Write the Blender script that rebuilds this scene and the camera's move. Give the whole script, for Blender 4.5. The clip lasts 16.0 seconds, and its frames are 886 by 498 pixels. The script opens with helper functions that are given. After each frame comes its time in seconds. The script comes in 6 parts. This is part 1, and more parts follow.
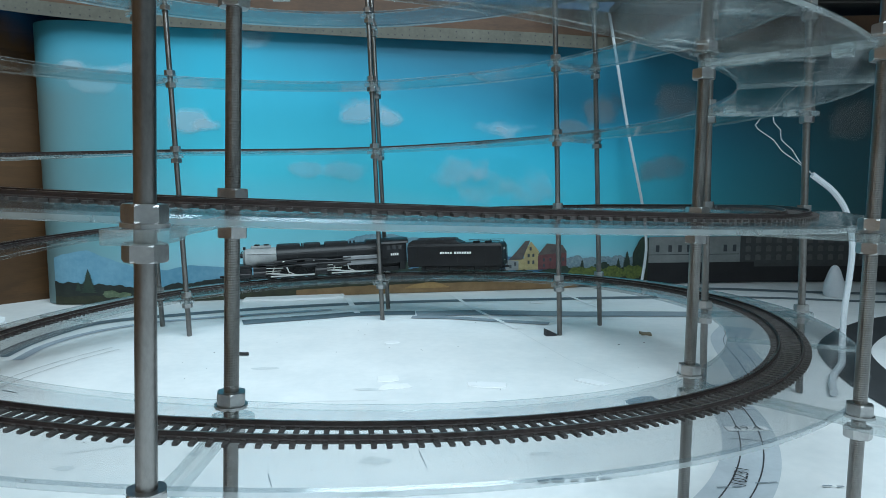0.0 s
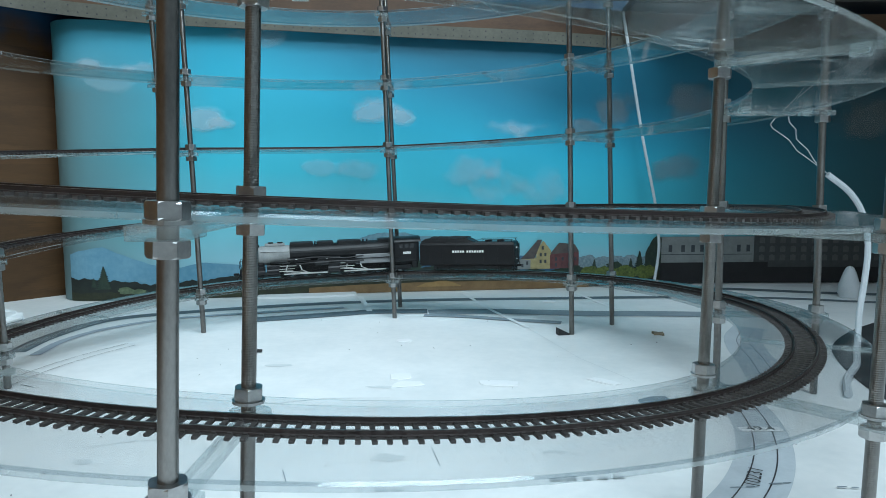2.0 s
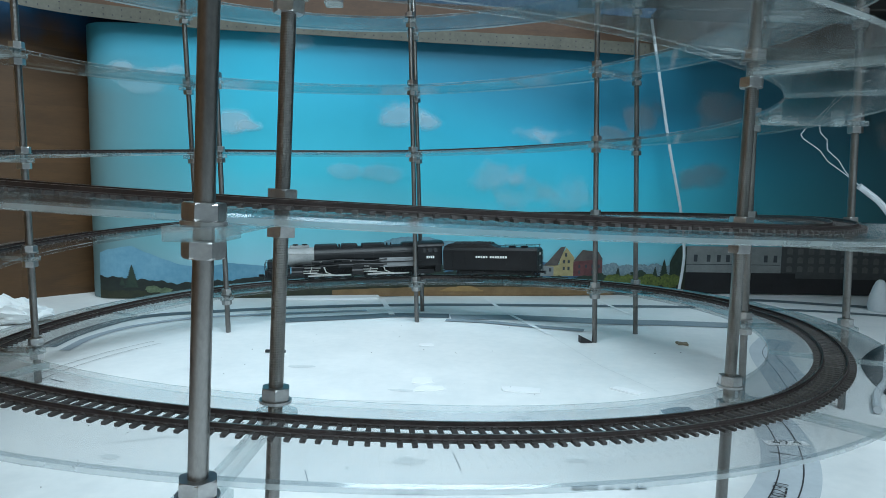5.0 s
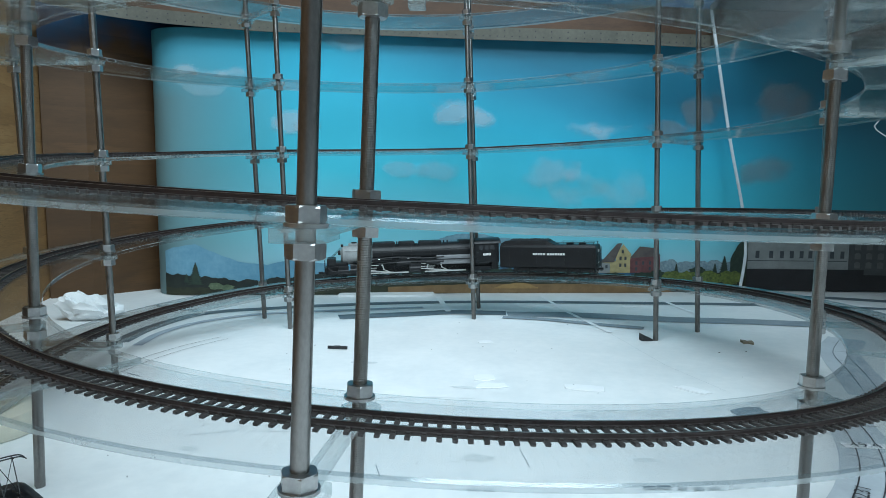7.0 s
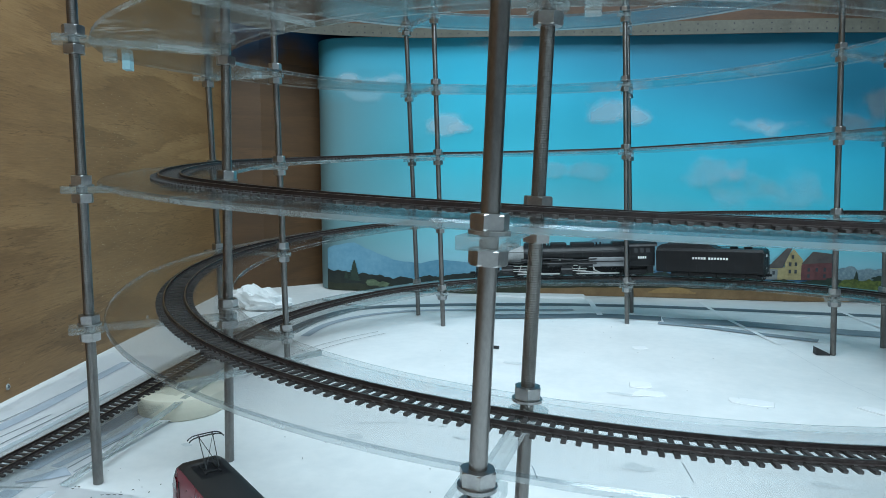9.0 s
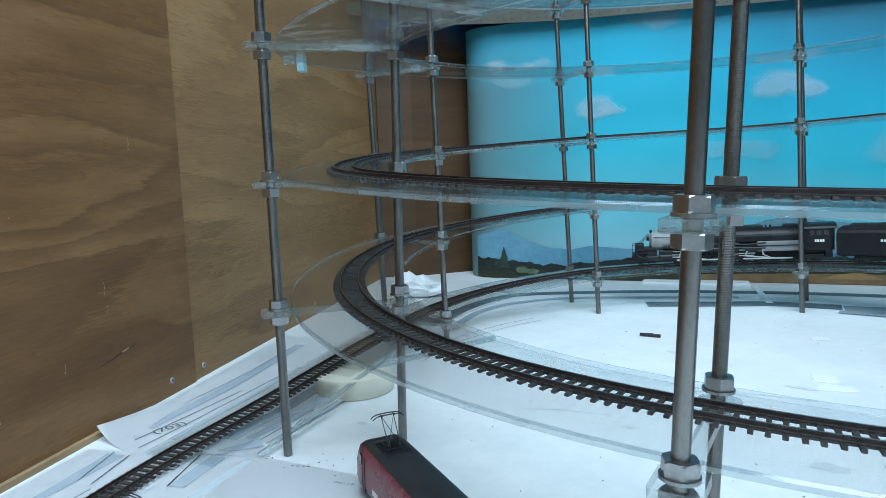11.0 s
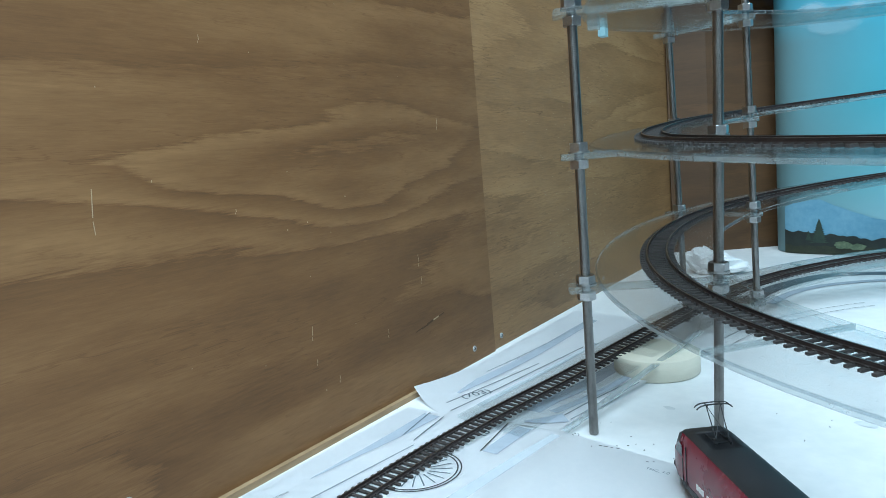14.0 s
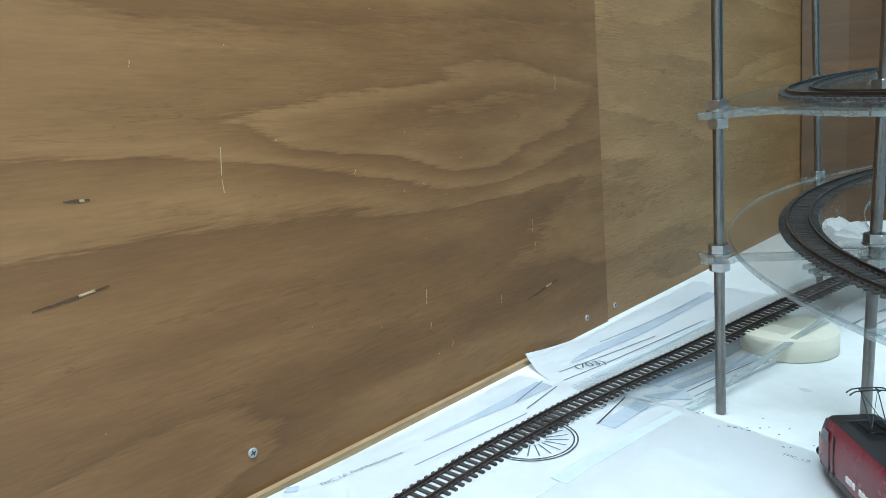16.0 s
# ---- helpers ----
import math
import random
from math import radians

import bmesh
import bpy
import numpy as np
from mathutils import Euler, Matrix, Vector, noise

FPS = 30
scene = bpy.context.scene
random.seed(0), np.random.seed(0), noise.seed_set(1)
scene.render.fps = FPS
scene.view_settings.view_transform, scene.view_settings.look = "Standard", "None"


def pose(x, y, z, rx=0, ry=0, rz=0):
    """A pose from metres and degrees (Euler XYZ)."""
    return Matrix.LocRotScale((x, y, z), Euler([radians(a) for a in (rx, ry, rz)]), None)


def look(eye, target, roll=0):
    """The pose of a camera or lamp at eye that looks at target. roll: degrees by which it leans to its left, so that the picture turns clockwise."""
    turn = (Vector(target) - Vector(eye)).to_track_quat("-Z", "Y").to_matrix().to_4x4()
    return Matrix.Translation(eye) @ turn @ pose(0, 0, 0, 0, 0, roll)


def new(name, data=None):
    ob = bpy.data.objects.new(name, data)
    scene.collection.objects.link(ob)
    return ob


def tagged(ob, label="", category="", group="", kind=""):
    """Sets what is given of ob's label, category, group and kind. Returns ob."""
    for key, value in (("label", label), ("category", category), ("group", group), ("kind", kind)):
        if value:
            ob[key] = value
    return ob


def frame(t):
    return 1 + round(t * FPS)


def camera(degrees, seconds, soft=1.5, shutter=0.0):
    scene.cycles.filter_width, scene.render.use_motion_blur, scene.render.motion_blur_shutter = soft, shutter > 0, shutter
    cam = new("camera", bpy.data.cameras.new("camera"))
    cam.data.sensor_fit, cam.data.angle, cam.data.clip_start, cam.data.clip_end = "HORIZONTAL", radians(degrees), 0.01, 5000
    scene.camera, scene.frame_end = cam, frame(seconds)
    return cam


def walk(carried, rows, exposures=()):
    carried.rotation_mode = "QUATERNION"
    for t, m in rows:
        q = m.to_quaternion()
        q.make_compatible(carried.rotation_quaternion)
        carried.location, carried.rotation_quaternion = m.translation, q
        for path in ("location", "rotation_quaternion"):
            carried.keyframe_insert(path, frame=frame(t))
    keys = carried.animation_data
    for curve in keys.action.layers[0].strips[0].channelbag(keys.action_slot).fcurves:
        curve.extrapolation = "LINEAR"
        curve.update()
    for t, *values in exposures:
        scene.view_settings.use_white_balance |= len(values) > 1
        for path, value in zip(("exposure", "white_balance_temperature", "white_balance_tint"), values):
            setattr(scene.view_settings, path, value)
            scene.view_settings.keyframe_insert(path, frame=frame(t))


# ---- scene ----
cam = camera(66.3, 16.0, 0.4)
PATH = [
    (0, (0.0206, 0.0561, 0.2262), (0.0145, 2.0460, 0.0258), -0.19),
    (0.5, (0.0201, 0.0547, 0.2265), (-0.0023, 2.0450, 0.0311), -0.12),
    (1, (0.0199, 0.0540, 0.2268), (-0.0107, 2.0444, 0.0334), 0.09),
    (1.5, (0.0192, 0.0541, 0.2261), (-0.0134, 2.0436, 0.0248), 0.00),
    (2, (0.0183, 0.0537, 0.2260), (-0.0200, 2.0430, 0.0224), -0.01),
    (2.5, (0.0179, 0.0536, 0.2259), (-0.0252, 2.0433, 0.0275), 0.01),
    (3, (0.0174, 0.0531, 0.2258), (-0.0317, 2.0428, 0.0294), 0.11),
    (3.5, (0.0175, 0.0527, 0.2261), (-0.0386, 2.0425, 0.0323), 0.21),
    (6, (0.0076, 0.0505, 0.2270), (-0.1431, 2.0363, 0.0430), 1.04),
    (6.5, (0.0009, 0.0493, 0.2286), (-0.1816, 2.0328, 0.0492), 0.75),
    (7, (-0.0020, 0.0472, 0.2280), (-0.2389, 2.0228, 0.0258), 0.32),
    (7.5, (-0.0057, 0.0459, 0.2280), (-0.3316, 2.0085, 0.0234), 0.54),
    (8, (-0.0099, 0.0437, 0.2294), (-0.4412, 1.9867, 0.0331), 0.66),
    (8.5, (-0.0126, 0.0412, 0.2308), (-0.5524, 1.9564, 0.0298), 0.48),
    (9, (-0.0145, 0.0387, 0.2316), (-0.6592, 1.9207, 0.0253), 0.03),
    (9.2, (-0.0153, 0.0373, 0.2326), (-0.7077, 1.9015, 0.0197), -0.13),
    (11.3, (-0.0344, 0.0283, 0.2312), (-1.1136, 1.6964, 0.0010), -2.65),
    (11.5, (-0.0341, 0.0316, 0.2317), (-1.1610, 1.6687, 0.0077), -3.11),
    (12, (-0.0396, 0.0293, 0.2312), (-1.2706, 1.5926, 0.0290), -4.17),
    (12.5, (-0.0454, 0.0269, 0.2310), (-1.3826, 1.4965, 0.0026), -4.17),
    (13, (-0.0578, 0.0243, 0.2335), (-1.5084, 1.3783, -0.0158), -3.89),
    (13.5, (-0.0655, 0.0226, 0.2340), (-1.6063, 1.2711, -0.0251), -4.46),
    (14, (-0.0688, 0.0237, 0.2308), (-1.6614, 1.2043, -0.0339), -4.85),
    (14.5, (-0.0721, 0.0210, 0.2300), (-1.6927, 1.1590, -0.0507), -4.59),
    (15, (-0.0772, 0.0216, 0.2306), (-1.7230, 1.1202, -0.0605), -4.59),
    (15.5, (-0.0865, 0.0220, 0.2308), (-1.7707, 1.0564, -0.0748), -4.76),
    (16, (-0.0908, 0.0190, 0.2281), (-1.8302, 0.9457, -0.1119), -4.86),
]
EXPO = [(0, -0.52, 6280, 10), (9, -0.48, 6230, 10), (11.5, -0.44, 5800, 9), (13, -0.29, 5770, 8), (14.5, -0.11, 6040, 8), (16, 0.04, 6220, 9)]
walk(cam, [(t, look(eye, target, roll)) for t, eye, target, roll in PATH], EXPO)

# ---- light ----
world = bpy.data.worlds.new("world")
scene.world = world
world.use_nodes = True
world.node_tree.nodes["Background"].inputs[0].default_value = (0.55, 0.68, 0.8, 1)
world.node_tree.nodes["Background"].inputs[1].default_value = 0.05


def lamp(name, eye, target, sx, sy, watts, colour):
    d = bpy.data.lights.new(name, "AREA")
    d.shape, d.size, d.size_y, d.energy, d.color = "RECTANGLE", sx, sy, watts, colour
    ob = new(name, d)
    ob.matrix_world = look(eye, target)
    return ob


COOL = (0.77, 0.93, 1.0)
lamp("unseen_overhead_lamp", (-0.02, 0.34, 1.86), (-0.15, 0.6, 0), 1.5, 0.6, 47, COOL)
# second lamp is added, to fill the right front and even out the wall
lamp("unseen_overhead_lamp", (0.60, -0.55, 1.86), (0.0, 0.0, 0), 1.1, 0.6, 54, COOL)


# ---- materials ----
def nodes_of(name):
    m = bpy.data.materials.new(name)
    m.use_nodes = True
    nt = m.node_tree
    return m, nt, nt.nodes, nt.links


def noise_node(nt, scale, detail=4.0, stretch=(1, 1, 1), rough=0.55, coord="Object"):
    tc = nt.nodes.new("ShaderNodeTexCoord")
    mp = nt.nodes.new("ShaderNodeMapping")
    mp.inputs["Scale"].default_value = stretch
    nz = nt.nodes.new("ShaderNodeTexNoise")
    nz.inputs["Scale"].default_value, nz.inputs["Detail"].default_value, nz.inputs["Roughness"].default_value = scale, detail, rough
    nt.links.new(tc.outputs[coord], mp.inputs[0])
    nt.links.new(mp.outputs[0], nz.inputs["Vector"])
    return nz


def ramp_node(nt, src, stops):
    r = nt.nodes.new("ShaderNodeValToRGB")
    e = r.color_ramp.elements
    while len(e) < len(stops):
        e.new(0.5)
    for el, (p, c) in zip(e, stops):
        el.position, el.color = p, (*c, 1)
    nt.links.new(src, r.inputs[0])
    return r


def surface(name, lo, hi, scale=60.0, rough=0.5, metal=0.0, bump=0.1, stretch=(1, 1, 1), fine=None, dist=0.0004, rough_var=0.1, vary=0.0):
    """Principled surface with coarse stains and fine grain, mixed between two base colours."""
    m, nt, n, l = nodes_of(name)
    b = n["Principled BSDF"]
    a = noise_node(nt, scale, 5, stretch)
    f = noise_node(nt, fine or scale * 9, 3, stretch)
    mix = n.new("ShaderNodeMath")
    mix.operation = "MULTIPLY_ADD"
    mix.inputs[1].default_value = 0.35
    l.new(f.outputs[0], mix.inputs[0])
    sc = n.new("ShaderNodeMath")
    sc.operation = "MULTIPLY"
    sc.inputs[1].default_value = 0.65
    l.new(a.outputs[0], sc.inputs[0])
    l.new(sc.outputs[0], mix.inputs[2])
    r = ramp_node(nt, mix.outputs[0], [(0.32, lo), (0.68, hi)])
    col = r.outputs[0]
    if vary:
        info = n.new("ShaderNodeObjectInfo")
        hsv = n.new("ShaderNodeHueSaturation")
        mr = n.new("ShaderNodeMapRange")
        mr.inputs[3].default_value, mr.inputs[4].default_value = 1 - vary, 1 + vary
        l.new(info.outputs["Random"], mr.inputs[0])
        l.new(mr.outputs[0], hsv.inputs["Value"])
        l.new(col, hsv.inputs["Color"])
        col = hsv.outputs[0]
    l.new(col, b.inputs["Base Color"])
    rr = n.new("ShaderNodeMapRange")
    rr.inputs[3].default_value, rr.inputs[4].default_value = max(0.02, rough - rough_var), min(1, rough + rough_var)
    l.new(mix.outputs[0], rr.inputs[0])
    l.new(rr.outputs[0], b.inputs["Roughness"])
    b.inputs["Metallic"].default_value = metal
    if bump:
        bp = n.new("ShaderNodeBump")
        bp.inputs["Strength"].default_value, bp.inputs["Distance"].default_value = bump, dist
        l.new(mix.outputs[0], bp.inputs["Height"])
        l.new(bp.outputs[0], b.inputs["Normal"])
    return m


def plywood(name, lo, mid, hi, paint=False, seed=0.0, hearts=(), rings=0.36, veins=0.17):
    """Rotary-cut veneer: broad growth contours with one crisp and one soft side, long fine streaks and pores."""
    m, nt, n, l = nodes_of(name)
    b = n["Principled BSDF"]
    tc = n.new("ShaderNodeTexCoord")
    mp = n.new("ShaderNodeMapping")
    mp.inputs["Location"].default_value = (seed, seed * 0.7, seed * 1.3)
    mp.inputs["Scale"].default_value = (0.62, 0.62, 4.4)
    l.new(tc.outputs["Object"], mp.inputs[0])

    def tex(src, scale, detail, rough):
        t = n.new("ShaderNodeTexNoise")
        t.inputs["Scale"].default_value, t.inputs["Detail"].default_value, t.inputs["Roughness"].default_value = scale, detail, rough
        l.new(src, t.inputs["Vector"])
        return t

    def madd(x, k, c):
        q = n.new("ShaderNodeMath")
        q.operation = "MULTIPLY_ADD"
        q.inputs[1].default_value = k
        l.new(x, q.inputs[0])
        if isinstance(c, float):
            q.inputs[2].default_value = c
        else:
            l.new(c, q.inputs[2])
        return q.outputs[0]

    warp = tex(mp.outputs[0], 4.2, 2.5, 0.5)
    add = n.new("ShaderNodeVectorMath")
    add.operation = "MULTIPLY_ADD"
    add.inputs[1].default_value = (0.22, 0.22, 0.34)
    l.new(warp.outputs["Color"], add.inputs[0])
    l.new(mp.outputs[0], add.inputs[2])
    fig = tex(add.outputs[0], 1.35, 1.5, 0.4)
    figure = madd(fig.outputs[0], 0.62 if hearts else 1.0, 0.0)
    # long oval hearts in the figure: y, z, half length, half height, rise
    for hy, hz, la, lb, rise in hearts:
        hm = n.new("ShaderNodeMapping")
        hm.inputs["Location"].default_value = (0, -hy / la, -hz / lb)
        hm.inputs["Scale"].default_value = (0, 1 / la, 1 / lb)
        wob = n.new("ShaderNodeVectorMath")
        wob.operation = "MULTIPLY_ADD"
        wob.inputs[1].default_value = (0.0, 0.30, 0.11)
        l.new(warp.outputs["Color"], wob.inputs[0])
        l.new(tc.outputs["Object"], wob.inputs[2])
        l.new(wob.outputs[0], hm.inputs[0])
        ln = n.new("ShaderNodeVectorMath")
        ln.operation = "LENGTH"
        l.new(hm.outputs[0], ln.inputs[0])
        bump_up = n.new("ShaderNodeMapRange")
        bump_up.interpolation_type = "SMOOTHSTEP"
        bump_up.inputs[3].default_value, bump_up.inputs[4].default_value = rise, 0.0
        l.new(ln.outputs["Value"], bump_up.inputs[0])
        figure = madd(bump_up.outputs[0], 1.0, figure)
    grain = noise_node(nt, 26, 5, (1.6, 1.6, 20), 0.62)
    pores = noise_node(nt, 120, 3, (1, 1, 14), 0.6)
    fleck = noise_node(nt, 7, 4, (1.2, 1.2, 5), 0.6)
    ragged = madd(grain.outputs[0], 0.42, madd(figure, 13.0, 0.0))
    band = n.new("ShaderNodeMath")
    band.operation = "FRACT"
    l.new(ragged, band.inputs[0])
    soft = ramp_node(nt, band.outputs[0], [(0.0, (0, 0, 0)), (0.10, (0.85, 0.85, 0.85)), (0.25, (1, 1, 1)), (0.55, (0.6, 0.6, 0.6)), (0.9, (0.25, 0.25, 0.25)), (1.0, (0, 0, 0))])
    # the rings show strongly in some stretches and fade in others
    fade = n.new("ShaderNodeMapRange")
    fade.inputs[1].default_value, fade.inputs[2].default_value, fade.inputs[3].default_value, fade.inputs[4].default_value = 0.36, 0.62, rings * 0.23, rings
    l.new(warp.outputs[0], fade.inputs[0])
    ring = n.new("ShaderNodeMath")
    ring.operation = "MULTIPLY_ADD"
    ring.inputs[2].default_value = -0.42
    l.new(soft.outputs[0], ring.inputs[0])
    l.new(fade.outputs[0], ring.inputs[1])
    v = ring.outputs[0]
    v = madd(fig.outputs[0], 0.45, v)
    v = madd(fleck.outputs[0], 0.50, v)
    v = madd(grain.outputs[0], 0.46, v)
    v = madd(pores.outputs[0], 0.20, v)
    # thin dark growth lines and short splits along the grain
    vein = noise_node(nt, 8, 3, (1.1, 1.1, 13), 0.55)
    dv = n.new("ShaderNodeMath")
    dv.operation = "ABSOLUTE"
    l.new(madd(vein.outputs[0], 1.0, -0.5), dv.inputs[0])
    thin = n.new("ShaderNodeMapRange")
    thin.inputs[1].default_value, thin.inputs[2].default_value, thin.inputs[3].default_value, thin.inputs[4].default_value = 0.0, 0.014, 1.0, 0.0
    l.new(dv.outputs[0], thin.inputs[0])
    where = n.new("ShaderNodeMapRange")
    where.inputs[1].default_value, where.inputs[2].default_value, where.inputs[3].default_value, where.inputs[4].default_value = 0.46, 0.60, 0.0, -veins
    l.new(fleck.outputs[0], where.inputs[0])
    cut = n.new("ShaderNodeMath")
    cut.operation = "MULTIPLY_ADD"
    l.new(thin.outputs[0], cut.inputs[0])
    l.new(where.outputs[0], cut.inputs[1])
    l.new(v, cut.inputs[2])
    v = cut.outputs[0]
    r = ramp_node(nt, v, [(0.12, lo), (0.48, mid), (0.88, hi)])
    hgt = v
    col = r.outputs[0]
    if paint:
        sep = n.new("ShaderNodeSeparateXYZ")
        l.new(tc.outputs["Object"], sep.inputs[0])
        cl = noise_node(nt, 7, 4)
        z = n.new("ShaderNodeMath")
        z.operation = "MULTIPLY_ADD"
        z.inputs[1].default_value = 0.16
        l.new(cl.outputs[0], z.inputs[0])
        l.new(sep.outputs[2], z.inputs[2])
        mr = n.new("ShaderNodeMapRange")
        mr.inputs[1].default_value, mr.inputs[2].default_value = 0.55, 0.60
        l.new(z.outputs[0], mr.inputs[0])
        mx = n.new("ShaderNodeMix")
        mx.data_type = "RGBA"
        mx.inputs[7].default_value = (0.006, 0.062, 0.145, 1)
        l.new(mr.outputs[0], mx.inputs[0])
        l.new(col, mx.inputs[6])
        col = mx.outputs[2]
    l.new(col, b.inputs["Base Color"])
    b.inputs["Roughness"].default_value = 0.55
    bp = n.new("ShaderNodeBump")
    bp.inputs["Strength"].default_value, bp.inputs["Distance"].default_value = 0.3, 0.0004
    l.new(hgt, bp.inputs["Height"])
    l.new(bp.outputs[0], b.inputs["Normal"])
    return m


def clear_sheet(name, tint, haze, streak=(60, 6, 6), gloss=0.06, lo=0.22, hi=0.44, lines=0.0):
    """Clear acrylic: see-through, Fresnel gloss, and hazy scratches that scatter a little light."""
    m, nt, n, l = nodes_of(name)
    n.remove(n["Principled BSDF"])
    out = n["Material Output"]
    tr = n.new("ShaderNodeBsdfTransparent")
    tr.inputs[0].default_value = (*tint, 1)
    gl = n.new("ShaderNodeBsdfGlossy")
    gl.inputs["Roughness"].default_value = gloss
    df = n.new("ShaderNodeBsdfDiffuse")
    df.inputs[0].default_value = (0.75, 0.82, 0.82, 1)
    tl = n.new("ShaderNodeBsdfTranslucent")
    tl.inputs[0].default_value = (0.75, 0.82, 0.82, 1)
    milk = n.new("ShaderNodeMixShader")
    milk.inputs[0].default_value = 0.5
    l.new(df.outputs[0], milk.inputs[1])
    l.new(tl.outputs[0], milk.inputs[2])
    nz = noise_node(nt, 9, 6, streak, 0.7)
    nb = noise_node(nt, 14, 4, (1, 1, 1), 0.6)
    mu = n.new("ShaderNodeMath")
    mu.operation = "MULTIPLY"
    l.new(nz.outputs[0], mu.inputs[0])
    l.new(nb.outputs[0], mu.inputs[1])
    mr = n.new("ShaderNodeMapRange")
    mr.inputs[1].default_value, mr.inputs[2].default_value, mr.inputs[3].default_value, mr.inputs[4].default_value = lo, hi, haze * 0.12, haze * 4.0
    l.new(mu.outputs[0], mr.inputs[0])
    fac = mr.outputs[0]
    if lines:
        ln = noise_node(nt, 11, 3, (1.0, 5.0, 1.0), 0.5)
        patch = noise_node(nt, 9, 2)
        dv = n.new("ShaderNodeMath")
        dv.operation = "SUBTRACT"
        dv.inputs[1].default_value = 0.5
        l.new(ln.outputs[0], dv.inputs[0])
        ab = n.new("ShaderNodeMath")
        ab.operation = "ABSOLUTE"
        l.new(dv.outputs[0], ab.inputs[0])
        lm = n.new("ShaderNodeMapRange")
        lm.inputs[1].default_value, lm.inputs[2].default_value, lm.inputs[3].default_value, lm.inputs[4].default_value = 0.0, 0.022, lines, 0.0
        l.new(ab.outputs[0], lm.inputs[0])
        pm = n.new("ShaderNodeMapRange")
        pm.inputs[1].default_value, pm.inputs[2].default_value = 0.44, 0.60
        l.new(patch.outputs[0], pm.inputs[0])
        mm = n.new("ShaderNodeMath")
        mm.operation = "MULTIPLY_ADD"
        l.new(lm.outputs[0], mm.inputs[0])
        l.new(pm.outputs[0], mm.inputs[1])
        l.new(mr.outputs[0], mm.inputs[2])
        fac = mm.outputs[0]
    m1 = n.new("ShaderNodeMixShader")
    l.new(fac, m1.inputs[0])
    l.new(tr.outputs[0], m1.inputs[1])
    l.new(milk.outputs[0], m1.inputs[2])
    # Schlick gloss, the same from both sides of the sheet
    lw = n.new("ShaderNodeLayerWeight")
    lw.inputs[0].default_value = 0.5
    pw = n.new("ShaderNodeMath")
    pw.operation = "POWER"
    pw.inputs[1].default_value = 5.0
    l.new(lw.outputs["Facing"], pw.inputs[0])
    fr = n.new("ShaderNodeMath")
    fr.operation = "MULTIPLY_ADD"
    fr.inputs[1].default_value, fr.inputs[2].default_value = 0.85, 0.04
    l.new(pw.outputs[0], fr.inputs[0])
    bp = n.new("ShaderNodeBump")
    bp.inputs["Strength"].default_value, bp.inputs["Distance"].default_value = 0.08, 0.0012
    l.new(nz.outputs[0], bp.inputs["Height"])
    l.new(bp.outputs[0], gl.inputs["Normal"])
    m2 = n.new("ShaderNodeMixShader")
    l.new(fr.outputs[0], m2.inputs[0])
    l.new(m1.outputs[0], m2.inputs[1])
    l.new(gl.outputs[0], m2.inputs[2])
    l.new(m2.outputs[0], out.inputs[0])
    return m


STEEL = surface("zinc_steel", (0.172, 0.167, 0.161), (0.275, 0.268, 0.259), 90, 0.32, 1.0, 0.15, (1, 1, 0.4), rough_var=0.12)
NUT = surface("nut_steel", (0.32, 0.32, 0.32), (0.48, 0.48, 0.475), 60, 0.33, 1.0, 0.0, rough_var=0.06, vary=0.12)
CLEAR = clear_sheet("clear_acrylic", (0.985, 0.992, 0.993), 0.004, (2.5, 16, 2.5), 0.05, 0.29, 0.44, 0.05)
SCRATCHED = clear_sheet("scratched_acrylic", (0.88, 0.90, 0.90), 0.019, (3, 22, 3), 0.08, 0.27, 0.42, 0.38)
LIGHT_SCRATCHED = clear_sheet("lightly_scratched_acrylic", (0.97, 0.98, 0.982), 0.022, (3, 20, 3), 0.06, 0.26, 0.41, 0.16)
EDGE = clear_sheet("sawn_acrylic_edge", (0.82, 0.87, 0.88), 0.095, (3, 3, 30), 0.14, 0.10, 0.36)
RIM = clear_sheet("frosted_acrylic_rim", (0.86, 0.90, 0.92), 0.14, (3, 3, 3), 0.12, -0.5, 0.9)
# dark tint paints in the line that refraction draws along the deck edge
LIP = clear_sheet("acrylic_lip_refraction", (0.54, 0.60, 0.63), 0.03, (3, 3, 3), 0.10, 0.0, 0.42)
BLOCK = clear_sheet("clear_bracket", (0.97, 0.982, 0.984), 0.014, (8, 8, 8), 0.08, 0.16, 0.40)
RAMP = clear_sheet("clear_ramp_acrylic", (0.95, 0.97, 0.975), 0.02, (3, 12, 3), 0.08, 0.27, 0.43)
TIE = surface("sleeper_plastic", (0.030, 0.0262, 0.025), (0.064, 0.056, 0.0535), 160, 0.55, 0, 0.2, vary=0.2)
RAIL = surface("rail_brown", (0.019, 0.013, 0.012), (0.042, 0.029, 0.027), 120, 0.45, 0.1, 0.15)
HEAD = surface("rail_head_nickel", (0.22, 0.20, 0.18), (0.45, 0.43, 0.40), 150, 0.3, 1.0, 0.05)
TABLE = surface("white_table_paint", (0.69, 0.72, 0.73), (0.82, 0.835, 0.835), 11, 0.42, 0, 0.08, fine=80, rough_var=0.12)
PAPER = surface("plan_paper", (0.80, 0.82, 0.84), (0.86, 0.87, 0.88), 8, 0.45, 0, 0.05, fine=200)
INK_GREY = surface("grey_print", (0.065, 0.095, 0.115), (0.125, 0.16, 0.185), 25, 0.7, 0, 0)
INK_LIGHT = surface("light_grey_print", (0.31, 0.36, 0.42), (0.41, 0.46, 0.52), 25, 0.7, 0, 0)
